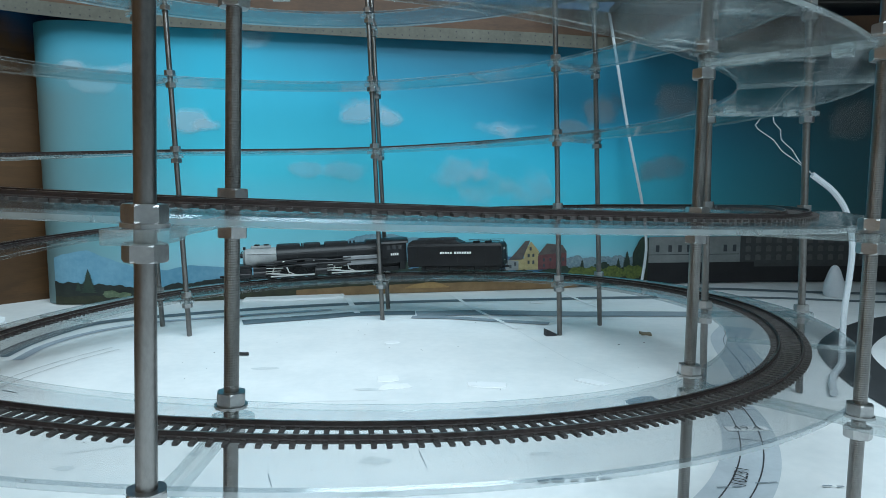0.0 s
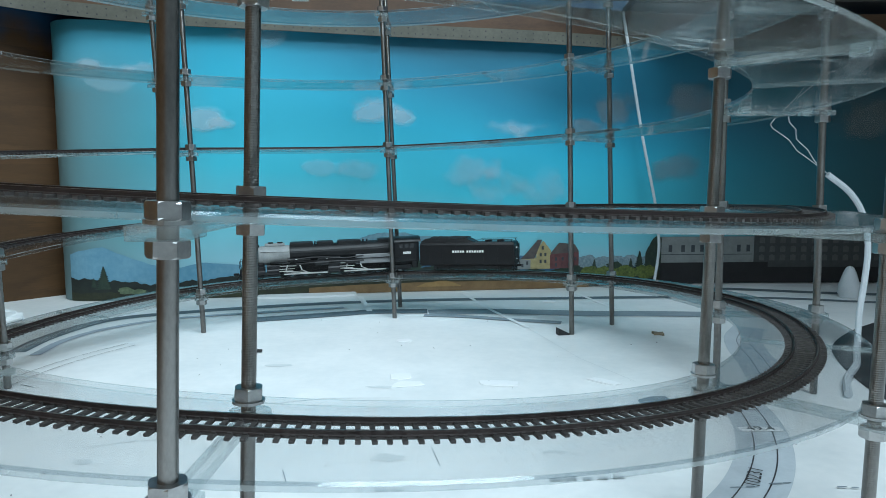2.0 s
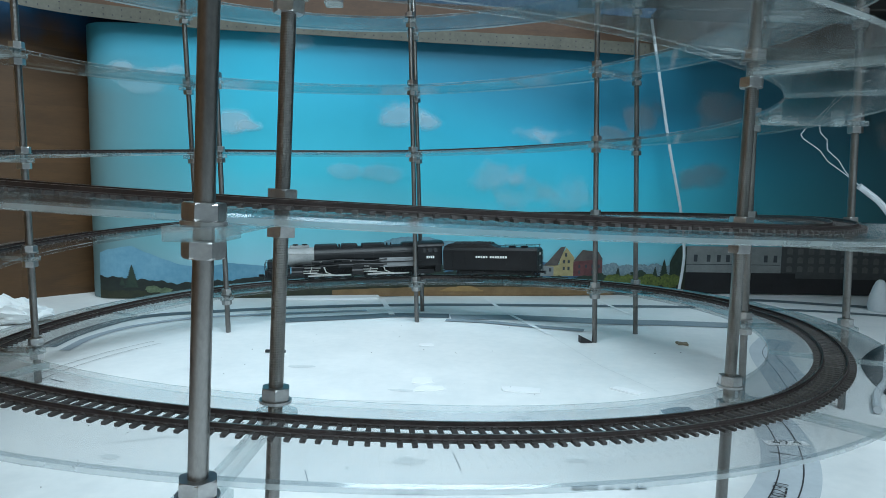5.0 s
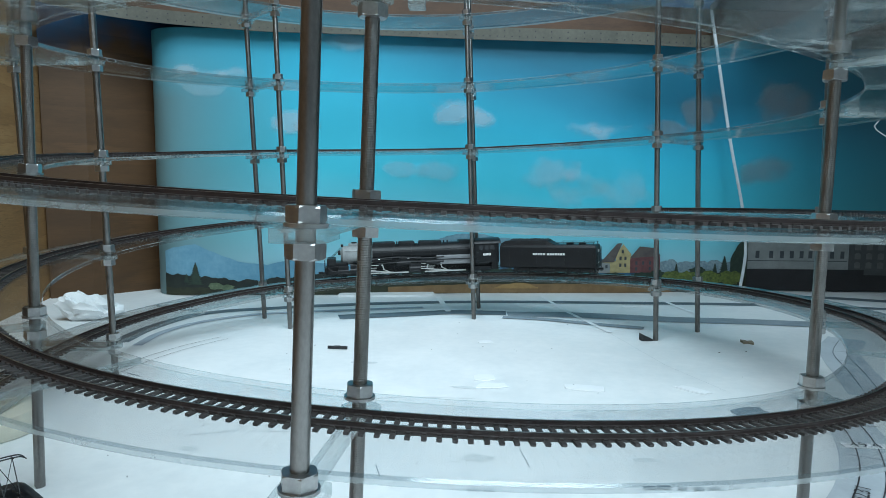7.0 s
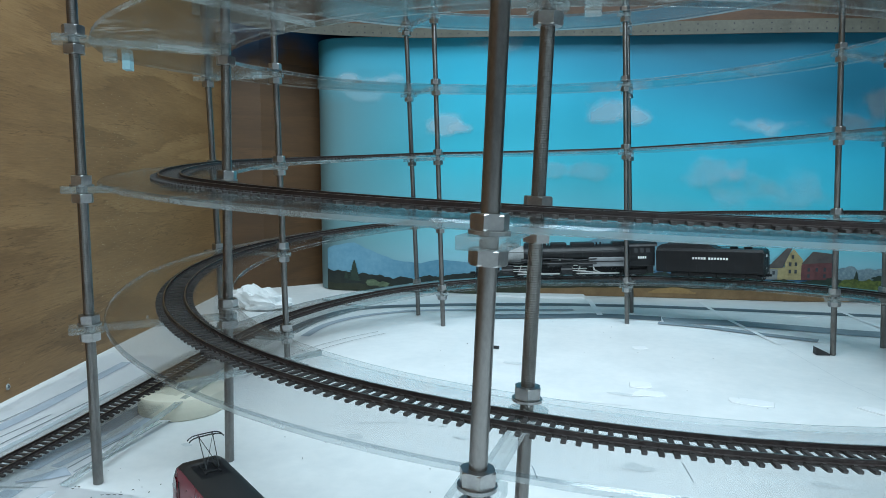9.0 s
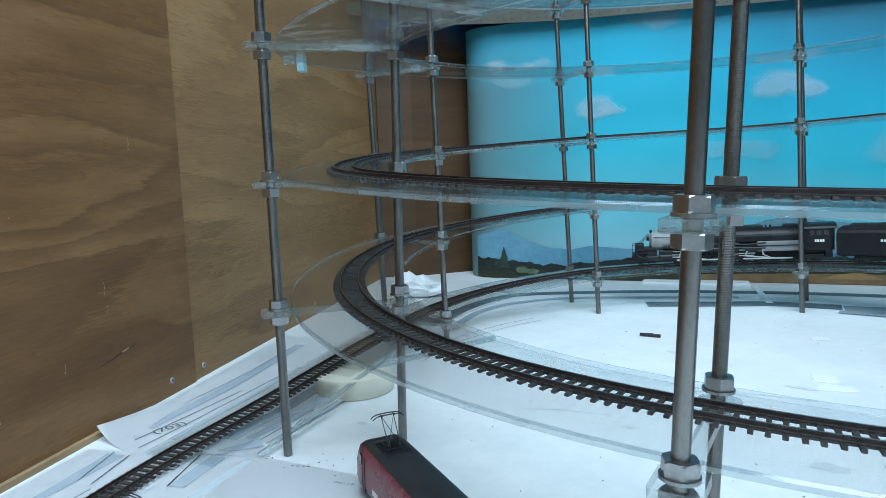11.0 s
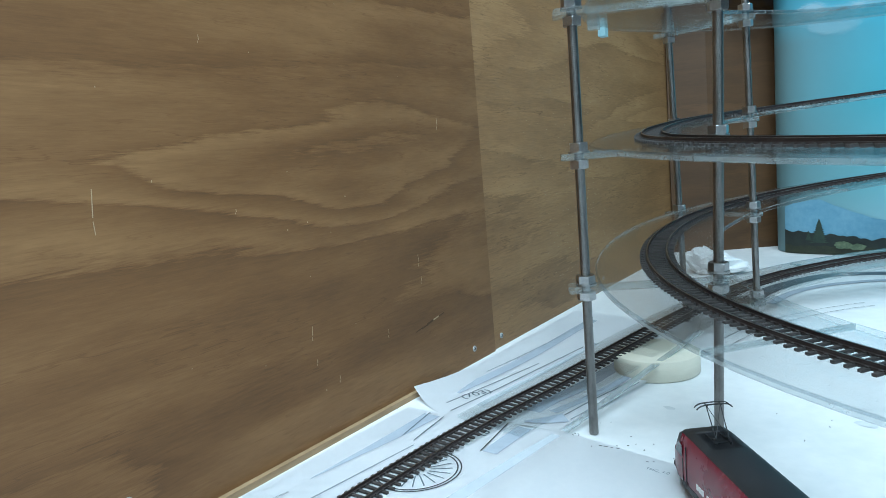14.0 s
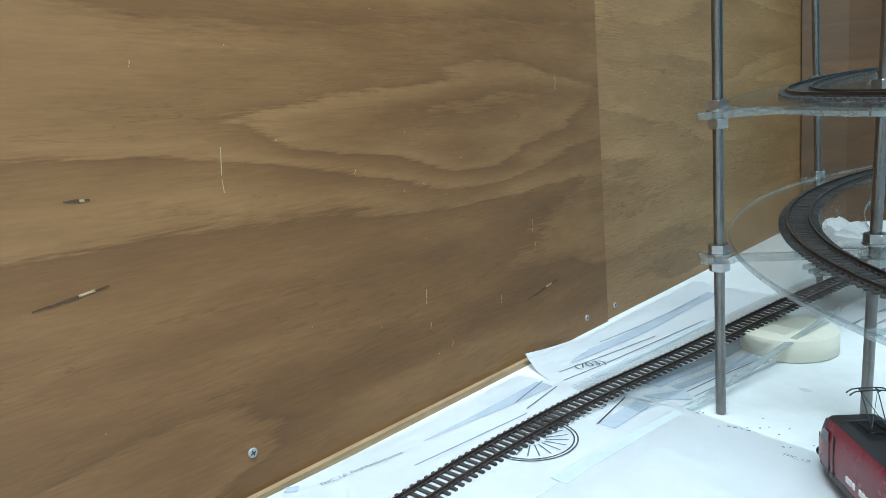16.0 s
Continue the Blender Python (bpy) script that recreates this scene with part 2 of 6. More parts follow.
INK_MID = surface("mid_grey_print", (0.17, 0.215, 0.245), (0.27, 0.315, 0.35), 25, 0.7, 0, 0)
INK_PALE = surface("pale_grey_print", (0.44, 0.49, 0.53), (0.54, 0.59, 0.63), 25, 0.7, 0, 0)
INK_FAINT = surface("faint_smudge", (0.54, 0.585, 0.60), (0.68, 0.71, 0.72), 120, 0.6, 0, 0)
INK_DARK = surface("dark_grey_print", (0.015, 0.017, 0.019), (0.04, 0.044, 0.048), 25, 0.7, 0, 0)
INK = surface("black_print", (0.02, 0.02, 0.025), (0.05, 0.05, 0.055), 60, 0.7, 0, 0)
PLY = plywood("plywood_veneer", (0.080, 0.035, 0.0100), (0.162, 0.076, 0.0240), (0.262, 0.138, 0.052), seed=2.3,
              hearts=((0.475, 0.3025, 0.36, 0.110, 0.19), (0.16, 0.110, 0.26, 0.060, 0.09)))
PLY_2 = plywood("plywood_veneer_lighter", (0.130, 0.064, 0.022), (0.268, 0.146, 0.058), (0.415, 0.246, 0.106), seed=5.1, rings=0.24, veins=0.30)
# shade of the corner is put into this veneer's lower tones
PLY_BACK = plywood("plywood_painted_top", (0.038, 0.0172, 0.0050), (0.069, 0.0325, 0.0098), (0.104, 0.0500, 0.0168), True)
PLY_EDGE = surface("plywood_edge", (0.24, 0.155, 0.08), (0.38, 0.26, 0.145), 30, 0.7, 0, 0.2, (1, 1, 8))
LOCO = surface("loco_black", (0.004, 0.0045, 0.0055), (0.011, 0.012, 0.014), 60, 0.42, 0, 0.08, vary=0.05)
LOCO.node_tree.nodes["Principled BSDF"].inputs["Specular IOR Level"].default_value = 0.36
LOCO_GREY = surface("loco_graphite", (0.18, 0.195, 0.195), (0.33, 0.345, 0.345), 70, 0.5, 0.0, 0.1)
LOCO_MID = surface("loco_firebox_grey", (0.17, 0.18, 0.19), (0.25, 0.26, 0.27), 70, 0.5, 0.0, 0.1)
RODMETAL = surface("bright_rods", (0.55, 0.55, 0.53), (0.75, 0.75, 0.72), 90, 0.3, 1.0, 0.05)
COAL = surface("coal", (0.004, 0.004, 0.005), (0.02, 0.02, 0.022), 300, 0.6, 0, 0.9, dist=0.002)
WHITE = surface("white_lettering", (0.72, 0.72, 0.70), (0.82, 0.82, 0.80), 90, 0.5, 0, 0)
RED = surface("red_lacquer", (0.15, 0.008, 0.019), (0.205, 0.012, 0.026), 30, 0.28, 0, 0.02)
ROOF = surface("roof_anthracite", (0.011, 0.012, 0.0135), (0.026, 0.027, 0.029), 60, 0.45, 0, 0.05)
GLASSY = surface("dark_window", (0.01, 0.012, 0.014), (0.02, 0.022, 0.025), 40, 0.08, 0, 0)
TAPE = surface("cream_tape", (0.70, 0.67, 0.55), (0.78, 0.75, 0.63), 40, 0.6, 0, 0.1, (1, 1, 6))
TISSUE = surface("white_tissue", (0.78, 0.80, 0.81), (0.86, 0.87, 0.88), 40, 0.85, 0, 0.3)
RUBBER = surface("black_rubber", (0.012, 0.012, 0.014), (0.03, 0.03, 0.032), 80, 0.6, 0, 0.1)
SCRAP = surface("brown_card", (0.16, 0.13, 0.09), (0.28, 0.23, 0.16), 120, 0.8, 0, 0.2)
CABLE = surface("white_cable", (0.55, 0.60, 0.64), (0.66, 0.70, 0.73), 40, 0.4, 0, 0.05)
SHELFWOOD = surface("brown_shelf_board", (0.05, 0.024, 0.011), (0.10, 0.05, 0.024), 8, 0.6, 0, 0.2, (1, 6, 6))
STRIP = surface("grey_fascia_strip", (0.066, 0.067, 0.053), (0.115, 0.113, 0.09), 20, 0.6, 0, 0.1)
DARKWOOD = surface("dark_boards", (0.018, 0.016, 0.014), (0.05, 0.045, 0.04), 12, 0.6, 0, 0.3, (1, 12, 1))
BLUETAPE = surface("pale_blue_tape", (0.32, 0.55, 0.62), (0.42, 0.66, 0.72), 40, 0.5, 0, 0)
ROOMWALL = surface("room_grey_paint", (0.16, 0.17, 0.17), (0.22, 0.23, 0.23), 3, 0.8, 0, 0.05)
CEILING = surface("ceiling_grey_paint", (0.20, 0.21, 0.21), (0.26, 0.27, 0.27), 3, 0.8, 0, 0.05)
FLOORMAT = surface("room_floor_grey", (0.10, 0.10, 0.10), (0.16, 0.16, 0.16), 6, 0.6, 0, 0.05)


# ---- mesh helpers ----
def mesh_of(name, bm, *mats, smooth=False, sharp=38):
    me = bpy.data.meshes.new(name)
    bmesh.ops.recalc_face_normals(bm, faces=bm.faces)
    bm.to_mesh(me)
    bm.free()
    for m in mats:
        me.materials.append(m)
    if smooth:
        me.polygons.foreach_set("use_smooth", [True] * len(me.polygons))
        me.set_sharp_from_angle(angle=radians(sharp))
    return me


def part(name, bm, mat, parent, label="", smooth=False, m=None):
    ob = new(name, mesh_of(name, bm, *(mat if isinstance(mat, tuple) else (mat,)), smooth=smooth))
    ob.parent = parent
    if m is not None:
        ob.matrix_basis = m
    return tagged(ob, label)


def again(name, ob, parent, m):
    """Another object on the same mesh."""
    o = new(name, ob.data)
    o.parent = parent
    o.matrix_basis = m
    return tagged(o, ob.get("label", ""))


def thing(name, label, category, m=None, group="", kind=""):
    ob = new(name)
    ob.empty_display_size = 0.01
    if m is not None:
        ob.matrix_basis = m
    return tagged(ob, label, category, group, kind)


def solid(name, bm, mat, label, category="", group="", kind="", smooth=False, m=None):
    ob = new(name, mesh_of(name, bm, *(mat if isinstance(mat, tuple) else (mat,)), smooth=smooth))
    if m is not None:
        ob.matrix_basis = m
    return tagged(ob, label, category, group, kind)


def box(bm, c, s, bevel=0.0, m=None):
    r = bmesh.ops.create_cube(bm, size=1.0, matrix=Matrix.LocRotScale(c, None, s))
    vs = r["verts"]
    if bevel:
        es = list({e for v in vs for e in v.link_edges})
        out = bmesh.ops.bevel(bm, geom=es, offset=bevel, segments=2, affect="EDGES", profile=0.6)
        vs = list({v for f in out["faces"] for v in f.verts} | {v for v in vs if v.is_valid})
    if m is not None:
        bmesh.ops.transform(bm, matrix=m, verts=[v for v in vs if v.is_valid])
    return bm


def bar(bm, p, q, w=0.0009, h=0.0016):
    p, q = Vector(p), Vector(q)
    d = q - p
    box(bm, (0, 0, 0), (d.length, w, h), 0, Matrix.Translation((p + q) / 2) @ d.to_track_quat("X", "Z").to_matrix().to_4x4())


def cyl(bm, p0, p1, r0, r1=None, n=16, caps=True):
    p0, p1 = Vector(p0), Vector(p1)
    d = p1 - p0
    q = d.to_track_quat("Z", "Y").to_matrix().to_4x4()
    bmesh.ops.create_cone(bm, cap_ends=caps, segments=n, radius1=r0, radius2=r0 if r1 is None else r1, depth=d.length,
                          matrix=Matrix.Translation((p0 + p1) / 2) @ q)
    return bm


def tube(bm, pts, r, n=8):
    """A round bar through the points."""
    pts = [Vector(p) for p in pts]
    rings = []
    side = None
    for i, p in enumerate(pts):
        t = (pts[min(i + 1, len(pts) - 1)] - pts[max(i - 1, 0)]).normalized()
        if side is None:
            side = t.orthogonal().normalized()
        side = (side - t * side.dot(t)).normalized()
        up = t.cross(side)
        rings.append([bm.verts.new(p + r * (math.cos(a) * side + math.sin(a) * up)) for a in (2 * math.pi * k / n for k in range(n))])
    for a, b in zip(rings, rings[1:]):
        for k in range(n):
            bm.faces.new((a[k], a[(k + 1) % n], b[(k + 1) % n], b[k]))
    bm.faces.new(rings[0][::-1])
    bm.faces.new(rings[-1])
    return bm


def loft(bm, rings, closed=True):
    """Skin between rings of points; ends capped."""
    vs = [[bm.verts.new(p) for p in ring] for ring in rings]
    n = len(vs[0])
    for a, b in zip(vs, vs[1:]):
        for k in range(n if closed else n - 1):
            bm.faces.new((a[k], a[(k + 1) % n], b[(k + 1) % n], b[k]))
    if closed:
        bm.faces.new(vs[0][::-1])
        bm.faces.new(vs[-1])
    return bm


def smooth_line(pts, step):
    """Catmull-Rom through the points, sampled about every step metres."""
    P = [Vector(p) for p in pts]
    P = [2 * P[0] - P[1]] + P + [2 * P[-1] - P[-2]]
    out = []
    for a, b, c, d in zip(P, P[1:], P[2:], P[3:]):
        k = max(2, int((c - b).length / step))
        for i in range(k):
            t = i / k
            out.append(0.5 * (2 * b + (c - a) * t + (2 * a - 5 * b + 4 * c - d) * t * t + (3 * b - a - 3 * c + d) * t ** 3))
    out.append(P[-2])
    return out


# ---- plan ----
CX, CY = -0.085, 0.762
R_IN, R_OUT = 0.385, 0.481          # the two rings of rods
DECK_IN, DECK_OUT, DECK_T = 0.372, 0.470, 0.0040
R_TRACK, GAUGE = 0.419, 0.0165
PITCH, Z_FRONT = 0.105, 0.110
SAG = [0.0, 0.0, 0.011, 0.012, 0.008, 0.008, 0.005, -0.003]
# single stations where the deck sits higher or lower than the even sag
TRIM = {-6: -0.0010, -1: 0.0012, 0: 0.0040, 1: 0.0032, 2: -0.0035, 8: -0.0018, 10: -0.0030, 17: -0.0015}


def angle(k):
    """Plan angle at station k: 0 in front, 2 on the left, 4 at the back, 6 on the right."""
    return radians(-90 - 45 * k)


def deck_z(k):
    """Middle of the deck's thickness at station k (stations may be fractional)."""
    i = math.floor(k)
    f = k - i
    f = f * f * (3 - 2 * f) * 0.5 + f * 0.5
    a, b = SAG[i % 8] + TRIM.get(i, 0.0), SAG[(i + 1) % 8] + TRIM.get(i + 1, 0.0)
    return Z_FRONT + PITCH * k / 8 + a * (1 - f) + b * f


def polar(k, r, z):
    a = angle(k)
    return Vector((CX + r * math.cos(a), CY + r * math.sin(a), z))


def wall_x(y):
    return -0.489 - 0.330 * y


BX = [-0.70, -0.55, -0.365, -0.102, 0.198, 0.47, 0.71, 0.95, 1.3]
BY = [1.285, 1.312, 1.345, 1.406, 1.453, 1.525, 1.545, 1.55, 1.52]


def back_y(x):
    roll = min(1.0, max(0.0, (-0.652 - x) / 0.083))
    return float(np.interp(x, BX, BY)) + 0.062 * (1 - math.sqrt(1 - roll * roll))


# ---- the setting ----
def board(name, pts, z0, z1, thick, mat, label, m=None):
    """An upright board along a plan line, thick to the far side."""
    bm = bmesh.new()
    rings = []
    for i, (x, y) in enumerate(pts):
        a, b = Vector(pts[max(i - 1, 0)]), Vector(pts[min(i + 1, len(pts) - 1)])
        t = (b - a).normalized()
        nrm = Vector((-t.y, t.x)) * thick
        rings.append([(x, y, z0), (x, y, z1), (x + nrm.x, y + nrm.y, z1), (x + nrm.x, y + nrm.y, z0)])
    loft(bm, rings)
    return solid(name, bm, mat, label, "wall", kind="structure")


bm = box(bmesh.new(), (0.2, 0.45, -0.02), (2.9, 2.5, 0.04), 0.002)
solid("table_top", bm, TABLE, "white painted table top under the railway helix", "table top", kind="structure")

SEAM = 0.53
D = Vector((-0.330, 1.0)).normalized()


def wall_panel(name, y0, y1, off, label, mat=PLY):
    n2 = Vector((-D.y, D.x))
    p0, p1 = Vector((wall_x(y0), y0)) + n2 * off, Vector((wall_x(y1), y1)) + n2 * off
    ob = board(name, [p1, p0], 0.0, 1.1, -0.012, mat, label)
    return ob


wall_panel("wall_west_1", -1.0, SEAM - 0.0009, 0.0, "brown plywood wall panel with wavy veneer figure")
wall_panel("wall_west_2", SEAM + 0.0009, 1.23, 0.0032, "brown plywood wall panel beside the helix", PLY_2)
n2 = Vector((-D.y, D.x))
a2, b2 = Vector((wall_x(0.40), 0.40)) - n2 * 0.004, Vector((wall_x(-1.0), -1.0)) - n2 * 0.004
board("baseboard", [a2 - n2 * 0.001, b2 - n2 * 0.001], 0.0, 0.0052, -0.02, PLY_EDGE, "bare plywood edge along the foot of the wall")
corner = Vector((wall_x(1.22), 1.22))
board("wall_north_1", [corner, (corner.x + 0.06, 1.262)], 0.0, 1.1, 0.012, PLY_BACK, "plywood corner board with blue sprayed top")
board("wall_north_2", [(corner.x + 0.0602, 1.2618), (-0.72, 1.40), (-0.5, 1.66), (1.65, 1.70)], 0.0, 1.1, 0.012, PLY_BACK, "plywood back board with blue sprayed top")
board("wall_east", [(1.62, 1.75), (1.62, -1.6)], -0.75, 2.0, 0.05, ROOMWALL, "plain grey room wall")
board("wall_south", [(1.7, -1.6), (-1.6, -1.6)], -0.75, 2.0, 0.05, ROOMWALL, "plain grey room wall")
board("wall_west_3", [(-1.6, -1.7), (-1.6, 1.9)], -0.75, 2.0, 0.05, ROOMWALL, "plain grey room wall")
board("wall_north_3", [(-1.7, 1.9), (1.7, 1.9)], -0.75, 2.0, 0.05, ROOMWALL, "plain grey room wall")
solid("ceiling", box(bmesh.new(), (0, 0.1, 2.02), (3.6, 3.8, 0.04)), CEILING, "grey painted room ceiling", "ceiling", kind="structure")
solid("floor", box(bmesh.new(), (0, 0.1, -0.77), (3.6, 3.8, 0.04)), FLOORMAT, "grey room floor", "floor", kind="structure")


# ---- backdrop mural ----
def mural_sky():
    m, nt, n, l = nodes_of("mural_sky_print")
    b = n["Principled BSDF"]
    tc = n.new("ShaderNodeTexCoord")
    sep = n.new("ShaderNodeSeparateXYZ")
    l.new(tc.outputs["Object"], sep.inputs[0])
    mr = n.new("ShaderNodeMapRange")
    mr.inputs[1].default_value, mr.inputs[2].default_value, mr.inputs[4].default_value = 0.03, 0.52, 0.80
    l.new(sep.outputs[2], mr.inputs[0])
    big = noise_node(nt, 2.2, 3)
    ad = n.new("ShaderNodeMath")
    ad.operation = "MULTIPLY_ADD"
    ad.inputs[1].default_value = 0.16
    l.new(big.outputs[0], ad.inputs[0])
    sh = n.new("ShaderNodeMath")
    sh.operation = "SUBTRACT"
    sh.inputs[1].default_value = 0.08
    l.new(mr.outputs[0], sh.inputs[0])
    l.new(sh.outputs[0], ad.inputs[2])
    # printed blue deepens to the right, with part of the shade there included
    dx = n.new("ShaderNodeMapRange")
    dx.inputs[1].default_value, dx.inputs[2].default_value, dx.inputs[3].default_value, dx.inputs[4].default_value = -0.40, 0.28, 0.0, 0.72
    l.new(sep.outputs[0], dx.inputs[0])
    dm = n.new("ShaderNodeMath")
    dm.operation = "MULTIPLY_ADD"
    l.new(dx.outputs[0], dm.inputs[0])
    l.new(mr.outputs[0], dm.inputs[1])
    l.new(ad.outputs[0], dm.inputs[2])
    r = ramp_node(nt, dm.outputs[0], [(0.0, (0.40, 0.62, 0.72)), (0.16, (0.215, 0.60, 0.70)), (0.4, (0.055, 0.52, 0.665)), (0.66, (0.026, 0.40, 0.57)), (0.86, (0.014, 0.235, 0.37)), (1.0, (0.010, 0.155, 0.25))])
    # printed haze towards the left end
    # print haze at the left end, with the shade of the curling sheet mixed in
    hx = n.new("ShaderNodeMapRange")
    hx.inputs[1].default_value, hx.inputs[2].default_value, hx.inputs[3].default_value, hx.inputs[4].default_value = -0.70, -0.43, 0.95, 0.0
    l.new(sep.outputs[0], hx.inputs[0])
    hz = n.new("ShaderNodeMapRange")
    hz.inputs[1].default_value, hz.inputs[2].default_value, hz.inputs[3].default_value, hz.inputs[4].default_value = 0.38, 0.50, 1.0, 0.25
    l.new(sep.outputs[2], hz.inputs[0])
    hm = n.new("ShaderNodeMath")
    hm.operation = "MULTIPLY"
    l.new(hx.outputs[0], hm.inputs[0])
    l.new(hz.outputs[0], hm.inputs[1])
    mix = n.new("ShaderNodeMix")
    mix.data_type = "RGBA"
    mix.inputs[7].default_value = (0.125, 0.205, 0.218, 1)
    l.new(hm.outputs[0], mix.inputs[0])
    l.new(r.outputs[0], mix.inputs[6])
    # shade under the shelf, mixed into the sky colour towards the right end
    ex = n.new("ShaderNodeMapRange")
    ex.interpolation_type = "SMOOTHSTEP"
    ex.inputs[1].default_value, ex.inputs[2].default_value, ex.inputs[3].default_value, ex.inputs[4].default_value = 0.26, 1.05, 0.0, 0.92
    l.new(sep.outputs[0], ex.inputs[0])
    shade_mix = n.new("ShaderNodeMix")
    shade_mix.data_type = "RGBA"
    shade_mix.inputs[7].default_value = (0.010, 0.046, 0.054, 1)
    l.new(ex.outputs[0], shade_mix.inputs[0])
    l.new(mix.outputs[2], shade_mix.inputs[6])
    l.new(shade_mix.outputs[2], b.inputs["Base Color"])
    b.inputs["Roughness"].default_value = 0.5
    fine = noise_node(nt, 160, 3)
    bp = n.new("ShaderNodeBump")
    bp.inputs["Strength"].default_value, bp.inputs["Distance"].default_value = 0.05, 0.0004
    l.new(fine.outputs[0], bp.inputs["Height"])
    l.new(bp.outputs[0], b.inputs["Normal"])
    return m


def cloud_print(name, colour, strength):
    """Soft printed cloud: opaque in the middle, frayed by noise towards its rim."""
    m, nt, n, l = nodes_of(name)
    b = n["Principled BSDF"]
    tc = n.new("ShaderNodeTexCoord")
    gr = n.new("ShaderNodeTexGradient")
    gr.gradient_type = "SPHERICAL"
    l.new(tc.outputs["Object"], gr.inputs[0])
    nz = n.new("ShaderNodeTexNoise")
    nz.noise_dimensions = "3D"
    nz.inputs["Scale"].default_value, nz.inputs["Detail"].default_value = 17, 4.5
    geo = n.new("ShaderNodeNewGeometry")
    l.new(geo.outputs["Position"], nz.inputs["Vector"])
    ad = n.new("ShaderNodeMath")
    ad.operation = "MULTIPLY_ADD"
    ad.inputs[1].default_value = 2.0
    l.new(nz.outputs[0], ad.inputs[0])
    l.new(gr.outputs["Fac"], ad.inputs[2])
    mr = n.new("ShaderNodeMapRange")
    mr.interpolation_type = "SMOOTHSTEP"
    mr.inputs[1].default_value, mr.inputs[2].default_value, mr.inputs[3].default_value, mr.inputs[4].default_value = 1.20, 1.74, 0.0, strength
    l.new(ad.outputs[0], mr.inputs[0])
    edge = n.new("ShaderNodeMapRange")
    edge.inputs[1].default_value, edge.inputs[2].default_value = 0.0, 0.42
    l.new(gr.outputs["Fac"], edge.inputs[0])
    mu = n.new("ShaderNodeMath")
    mu.operation = "MULTIPLY"
    l.new(mr.outputs[0], mu.inputs[0])
    l.new(edge.outputs[0], mu.inputs[1])
    b.inputs["Base Color"].default_value = (*colour, 1)
    b.inputs["Roughness"].default_value = 0.6
    b.inputs["Specular IOR Level"].default_value = 0.1
    l.new(mu.outputs[0], b.inputs["Alpha"])
    return m


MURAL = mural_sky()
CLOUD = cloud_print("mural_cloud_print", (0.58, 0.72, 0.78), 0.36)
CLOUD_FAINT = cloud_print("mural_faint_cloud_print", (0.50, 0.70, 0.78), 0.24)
# cloud print with the right end's shade in its colour
CLOUD_DIM = cloud_print("mural_shaded_cloud_print", (0.27, 0.28, 0.28), 0.34)
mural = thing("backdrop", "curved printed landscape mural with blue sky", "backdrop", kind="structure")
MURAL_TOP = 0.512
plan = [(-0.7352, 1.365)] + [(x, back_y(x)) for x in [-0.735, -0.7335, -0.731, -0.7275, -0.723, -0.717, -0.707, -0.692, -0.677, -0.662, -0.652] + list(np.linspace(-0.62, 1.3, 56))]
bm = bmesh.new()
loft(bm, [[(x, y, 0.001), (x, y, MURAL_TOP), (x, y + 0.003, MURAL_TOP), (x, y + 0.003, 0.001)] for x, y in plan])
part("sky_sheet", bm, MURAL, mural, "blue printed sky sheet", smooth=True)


def flat_shape(name, top, bottom, off, mat, label, x0, x1, step=0.006):
    """A printed shape on the mural, between two height functions of x."""
    bm = bmesh.new()
    n = max(3, int((x1 - x0) / step))
    rows = []
    for i in range(n + 1):
        x = x0 + (x1 - x0) * i / n
        a, b = bottom(x), top(x)
        rows.append([bm.verts.new((x, back_y(x) - off, min(a, b - 0.0004))), bm.verts.new((x, back_y(x) - off, b))])
    for p, q in zip(rows, rows[1:]):
        bm.faces.new((p[0], q[0], q[1], p[1]))
    return part(name, bm, mat, mural, label)


def poly_shape(name, pts, off, mat, label):
    bm = bmesh.new()
    bm.faces.new([bm.verts.new((x, back_y(x) - off, z)) for x, z in pts])
    return part(name, bm, mat, mural, label)


def rough_line(keys, amp, freq, seed):
    xs, zs = [k[0] for k in keys], [k[1] for k in keys]
    return lambda x: float(np.interp(x, xs, zs)) + amp * (noise.fractal(Vector((x * freq, seed, 0)), 0.9, 2.0, 5))


def ink(name, lo, hi, scale=40):
    return surface(name, lo, hi, scale, 0.55, 0, 0)


FAR_HILL = ink("print_far_mountain", (0.09, 0.26, 0.38), (0.18, 0.37, 0.49), 14)
MOUNT = ink("print_rocky_mountain", (0.07, 0.21, 0.29), (0.28, 0.42, 0.49), 45)
RIDGE = ink("print_blue_ridge", (0.05, 0.15, 0.27), (0.09, 0.22, 0.36), 20)
WOODS = ink("print_dark_woods", (0.006, 0.011, 0.012), (0.022, 0.032, 0.026), 70)
TREE = ink("print_conifer", (0.010, 0.025, 0.020), (0.035, 0.060, 0.040), 120)
BUSH = ink("print_bush", (0.015, 0.035, 0.010), (0.19, 0.24, 0.05), 190)
PALE_BUSH = ink("print_pale_bush", (0.04, 0.07, 0.04), (0.17, 0.22, 0.13), 150)
TOWN = ink("print_town", (0.09, 0.17, 0.22), (0.32, 0.42, 0.46), 220)
MEADOW = ink("print_dark_meadow", (0.010, 0.014, 0.009), (0.040, 0.045, 0.022), 60)
SOIL = ink("print_brown_soil", (0.17, 0.10, 0.045), (0.27, 0.17, 0.08), 40)
SAND = ink("print_sand_heap", (0.26, 0.155, 0.06), (0.40, 0.25, 0.10), 60)
YELLOW = ink("print_yellow_wall", (0.34, 0.28, 0.13), (0.52, 0.43, 0.22), 110)
